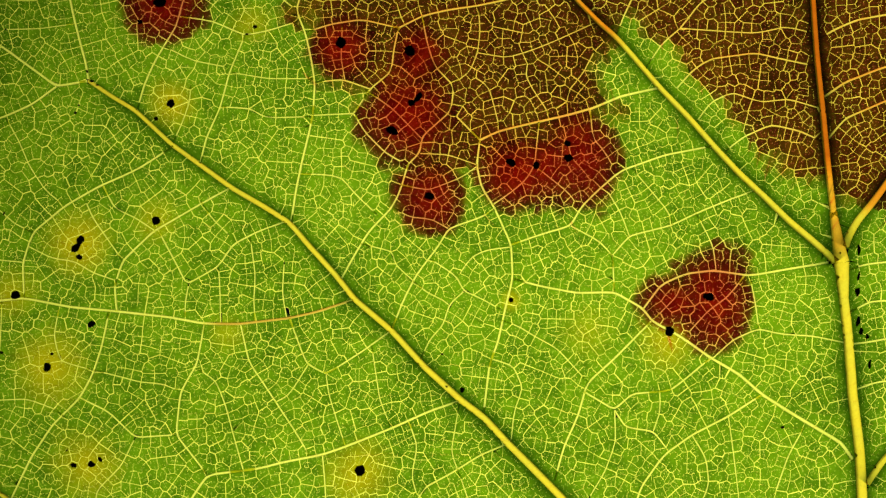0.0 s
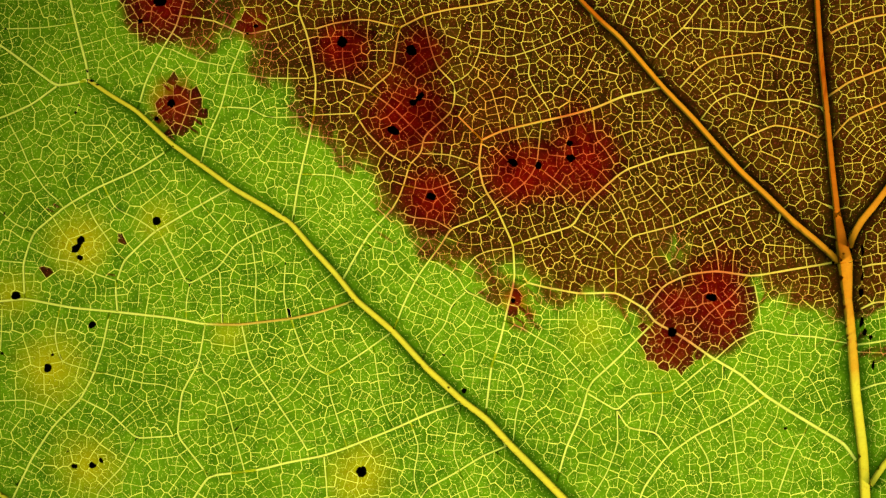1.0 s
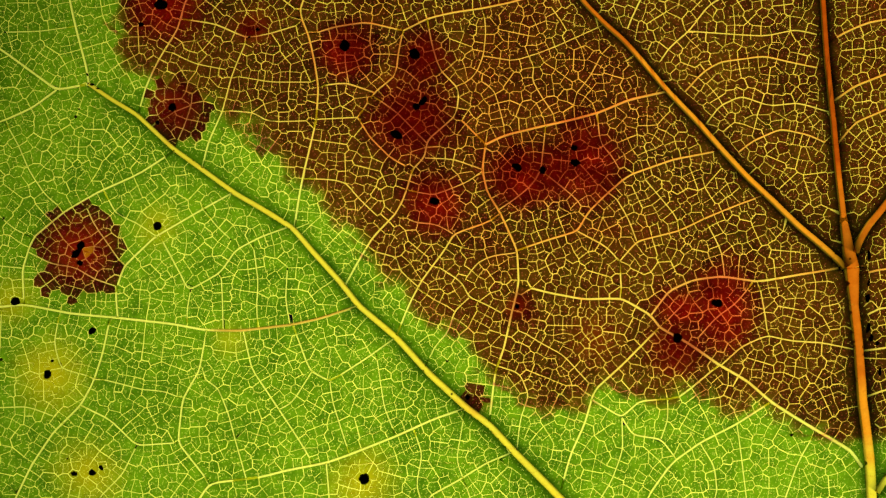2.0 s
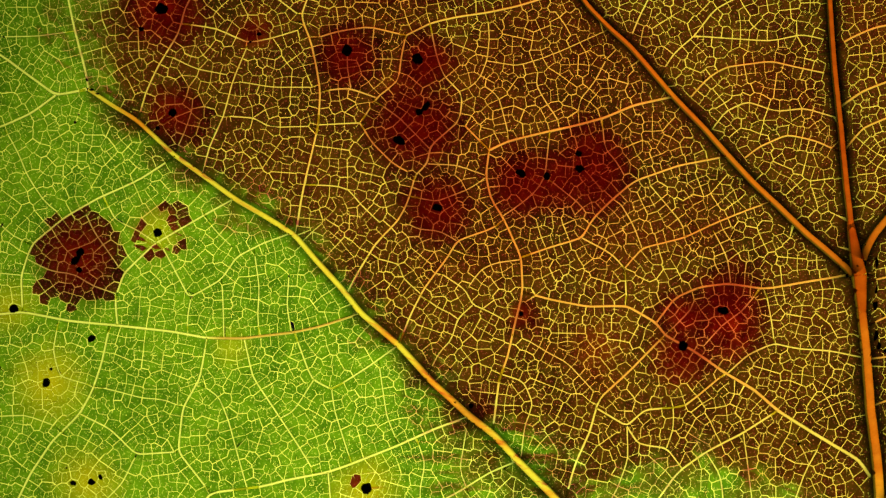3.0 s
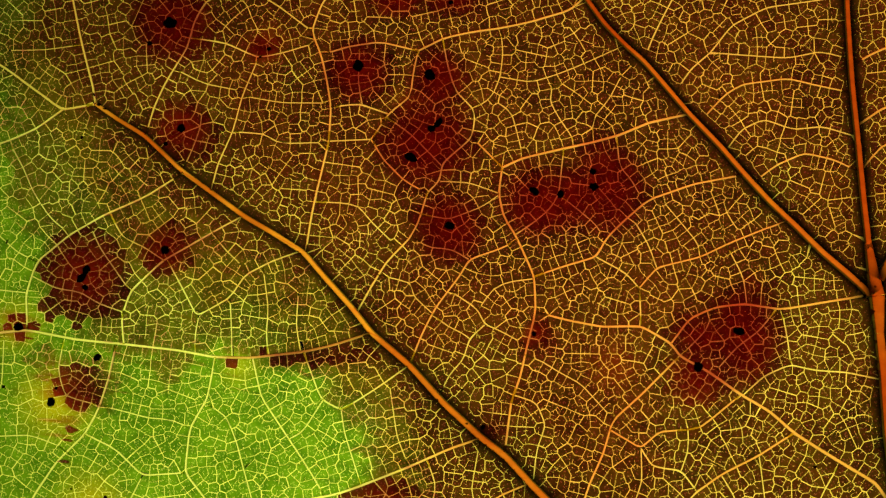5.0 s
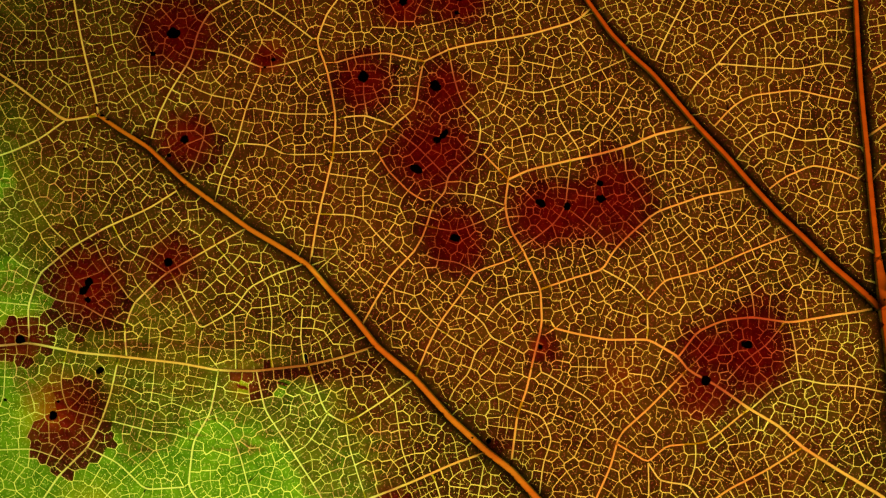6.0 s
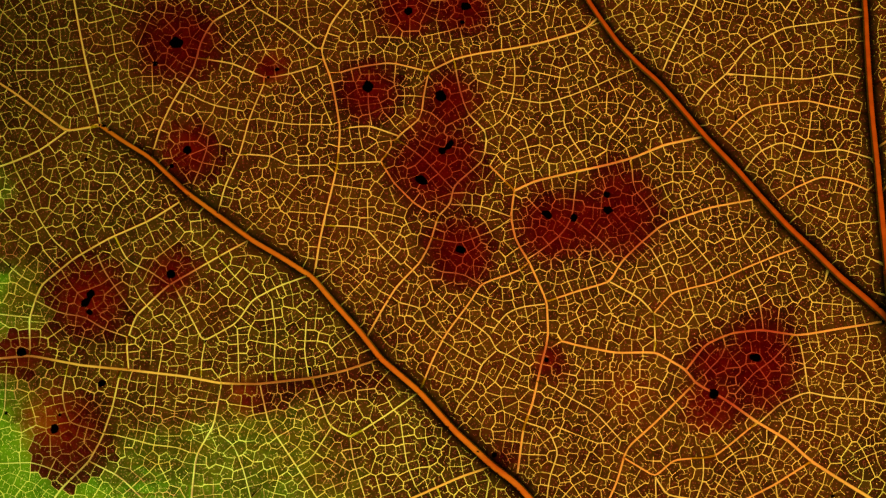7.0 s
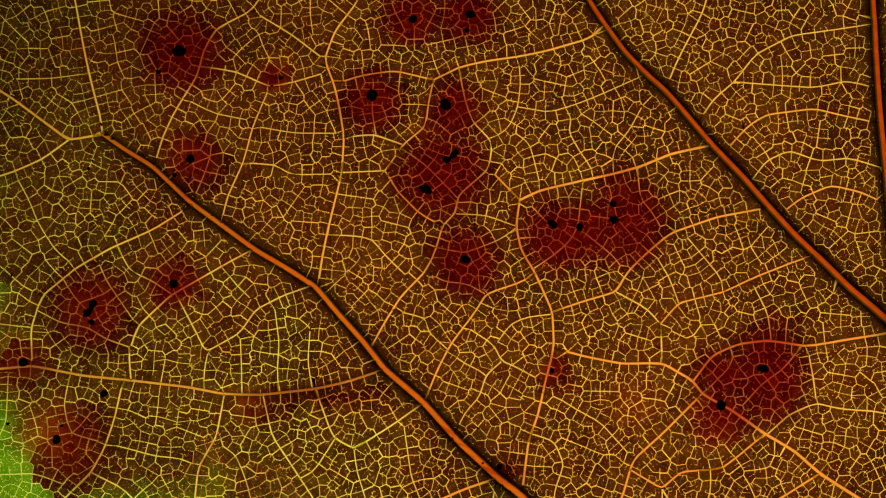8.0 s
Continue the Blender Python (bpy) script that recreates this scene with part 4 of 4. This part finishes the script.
for number, (ids, poly, inner, mid, major, line, lets) in enumerate(FIELDS):
    if not (-45 < mid[0] < 1600 and -135 < mid[1] < 920):
        continue
    n = len(line)
    ring = np.concatenate([mid + (line - mid) * 0.99, pore(line, mid)])
    faces = [(k, (k + 1) % n, n + (k + 1) % n, n + k) for k in range(n)]
    for _, quad, bare in walls(ids, poly, inner, major):
        if bare:
            b = len(ring)
            ring = np.concatenate([ring, quad])
            faces.append((b, b + 1, b + 2, b + 3))
    xy = plan(ring)
    shift = rng.uniform(-9, 9, 2)
    zone_first = first_zones(ring, mid)
    first = np.maximum(zone_first, (early(*(mid + shift * 0.5)) + early(*mid)) / 2)
    strong = rng.uniform(0.82, 1.12)
    if first.max() > 0.02:
        deeper = 1.3 if zone_of(*mid) else 1.0
        lay(rest, panel_of[number], xy, faces, first * strong * deeper)
    if first.min() > 0.98:
        continue
    if in_late_zone[number]:
        zn = zone_of(*mid)
        t = zn[2] + 0.6 * noise.noise((mid[0] * 0.045, mid[1] * 0.045, 2.5)) + rng.uniform(-0.1, 0.1)
        t = min(t, reached(*mid) + 0.2)
        if t < 8.3:
            c = plan([mid])[0]
            ob = film("pigment_filter", np.column_stack([xy - c, np.zeros(len(xy))]), faces, (1 - first) * strong * rng.uniform(1.1, 1.45), BROWN, panels[panel_of[number]])
            PIGMENT.append((ob, c, float(np.hypot(*(xy - c).T).max()), t, 0.08 + 0.1 * rng.random(), 0.5))
        continue
    uv = (ring + shift - ORIGIN) @ UNPICK.T
    lo, hi = np.floor(uv.min(0)).astype(int) - 1, np.ceil(uv.max(0)).astype(int) + 1
    for i in range(lo[0], hi[0] + 1):
        for j in range(lo[1], hi[1] + 1):
            w = share_of(uv, i, j)
            if w.max() > 0.03:
                lay(grains, (i, j), xy, faces, w * (1 - first) * strong)
# unseen brown filter films added under the fields that are brown from the start
for p, (v, f, d) in rest.items():
    film("pigment_filter_film", [(*q, -2.2 * U) for q in v], f, d, BROWN, panels[p], "unseen brown filter film under the little fields, for their pigment")

HEX = [(0, 0), (1, 0), (0, 1), (-1, 1), (-1, 0), (0, -1), (1, -1)]
still = {}    # smooth films that lie flat from the start, by colour
top = int((920 + 150) / E2[1]) + 1
for j in range(-1, top + 1):
    for i in range(-2 - j // 2, int(1670 / PITCH) - j // 2 + 1):
        g = grid_at(i, j)
        if not (-60 < g[0] < 1615 and -150 < g[1] < 935):
            continue
        panel = panels[int(((pc - g) ** 2).sum(1).argmin())] or leaf
        c = plan([g])[0]
        level = (i % 3) * 3 + j % 3
        spread = []
        for k in (1, 2):
            six = plan([grid_at(i + a * k, j + b * k) for a, b in HEX])
            spread.append((six, np.column_stack([six - c, np.zeros(7)]), float(np.hypot(*(six - c).T).max())))
        fan = [(0, k, k % 6 + 1) for k in range(1, 7)]
        t = reached(*g, 0.6)
        slow = 0.12 if t < 1 else 0.3 if t < 2.4 else 0.45 if t < 3.6 else 0.6
        # brown in the fields
        if (i, j) in grains and t < 8.8:
            v, f, d = grains[i, j]
            v = np.array(v) - c
            # late on, the brown comes in two steps
            steps = (-0.75, 0.75) if t > 3.3 else (0.0,)
            ob = film("pigment_filter", np.column_stack([v, np.zeros(len(v))]), f, np.asarray(d) / len(steps), BROWN, panel)
            for number, late in enumerate(steps):
                if t + late * 0.9 > 8.3:
                    continue
                if number:
                    twin = new("pigment_filter", ob.data)
                    twin.parent, ob = ob.parent, twin
                PIGMENT.append((ob, c, float(np.hypot(*v.T).max()), max(0.1, t + slow * rng.uniform(-0.5, 0.5) + late), 0.1 + 0.25 * slow, level * 0.2 + number * 0.1))
        # the clear films over field and vein: amber, then ember; red and later dusk in the zones
        red, when = redness(*g)
        wanted = [(AMBER, t + slow * rng.uniform(-0.2, 0.8), 1.0, 0)]
        if i % 2 == 0 and j % 2 == 0:
            wanted.append((EMBER, max(t, -0.5) + 2.4 + 0.004 * max(0.0, 650.0 - g[0]) + 0.003 * max(0.0, g[0] - 1000.0) + 3.0 * noise.noise((g[0] * 0.008, g[1] * 0.008, 6.5)) + 0.7 * rng.random(), 1.0, 1))
        if red > 0.03:
            wanted.append((RED, when, red, 2))
            wanted.append((DUSK, (t + 1.0 + 1.6 * rng.random()) if when < 0 else when + 0.6 + 0.6 * rng.random(), 0.4 + 0.85 * red, 3))
        for mat, at_time, much, layer in wanted:
            if at_time > 8.3:
                continue
            six, flat, wide_by = spread[mat is EMBER]
            depth = 2.5 + layer * 3 + level * 0.3
            if at_time < 0.02:
                lay(still, mat.name, [(*q, -(3.5 + depth) * U) for q in six], fan, [much] + [0.0] * 6)
                continue
            ob = film("pigment_filter", flat, fan, [much] + [0.0] * 6, mat, panel)
            PIGMENT.append((ob, c, wide_by, at_time, 0.15 + 0.3 * slow, depth))
for name, (v, f, d) in still.items():
    film("pigment_filter_film", v, f, d, bpy.data.materials[name], leaf, "unseen clear tinted filter film under the leaf, for its pigment")

# unseen filter platelets added under the thick veins and their borders, tinting the vein or darkening the border, each
# thinning out along the vein to its neighbours
for rank, line, w in VEINS:
    rusty = rank == 2 and w.max() > 3.6 and abs(line[:, 1].mean() - 548) < 15 and 600 < line[:, 0].max() < 640
    if rank == 2 and not rusty and w.max() < 2.7:
        continue
    step = 5 if rank < 2 or rusty else 9
    nodes = np.round(np.linspace(0, len(line) - 1, max(2, round(len(line) / step) + 1))).astype(int)
    for number, s in enumerate(nodes):
        lo, hi = nodes[max(0, number - 1)], nodes[min(len(nodes) - 1, number + 1)] + 1
        l = line[lo:hi]
        c = line[s]
        if len(l) < 3 or not (-60 < c[0] < 1620 and -150 < c[1] < 935):
            continue
        centre = plan([c])[0]
        along = np.interp(np.arange(lo, hi), nodes, np.arange(len(nodes)) == number)
        t = reached(*c, 0.0)
        if rusty:
            stages = ((-1.0, OCHRE, 2), (-1.0, RUST, 1), (t - 0.5, DUSK, 8)) if 365 < c[0] < 612 else ((t, OCHRE, 2), (t + 1.5, RUST, 3))
        elif rank == 2:
            stages = ((t + 1.2, OCHRE, 2),)
        elif rank == 0:
            t -= 0.4
            stages = ((t, OCHRE, 2), (t + 0.4, EDGE_FILM, 15), (t + 1.0, RUST, 2), (t + 2.6, RUST, 2), (t + 3.6, EDGE_FILM, 12))
        else:
            stages = ((t, OCHRE, 2), (t + 0.5, EDGE_FILM, 12), (t + 1.8, RUST, 2), (t + 3.6, EDGE_FILM, 10), (t + 5.2, RUST, 2))
        for layer, (at_time, mat, border) in enumerate(stages):
            if at_time > 8.5:
                continue
            v, f, d = band(l, w[lo:hi], border, 0.0, mat is not EDGE_FILM)
            v = v - np.array([*centre, 0.0])
            d = np.asarray(d) * np.tile(along, len(d) // len(l)) * (0.6 if rusty else 1.0)
            ob = film("vein_filter_platelet", v, f, d, mat, leaf)
            PIGMENT.append((ob, centre, float(np.hypot(*v[:, :2].T).max()), at_time, 0.12, 15 + layer * 1.2 + number % 3 * 0.3))


def motions():
    """Every platelet turns from edge-on to flat when the change reaches it."""
    for ob, c, reach, t, span, depth in PIGMENT:
        low = -reach - 6 * U
        axis = math.degrees(math.atan2(c[1] - LAMP.y, c[0] - LAMP.x))  # edge-on towards the lamp

        def at(share):
            tip = 89.9 * (1 - share)
            z = low * (1 - share) - (2.4 + depth) * U * share
            return pose(c[0], c[1], z, 0, 0, axis) @ pose(0, 0, 0, tip, 0, 0) @ pose(0, 0, 0, 0, 0, -axis)

        def share(s):
            u = min(1.0, max(0.0, (s - (t - span)) / (2 * span)))
            return u * u * (3 - 2 * u)

        times = sorted({round(min(8.0, max(0.0, s)), 2) for s in (0, t - span, t, t + span, 8)})
        if share(0) == 1.0:
            ob.matrix_basis = at(1.0)
            continue
        rows, last = [], -1
        for s in times:
            if frame(s) != last:
                rows.append((s, at(share(s))))
                last = frame(s)
        walk(ob, rows)


motions()
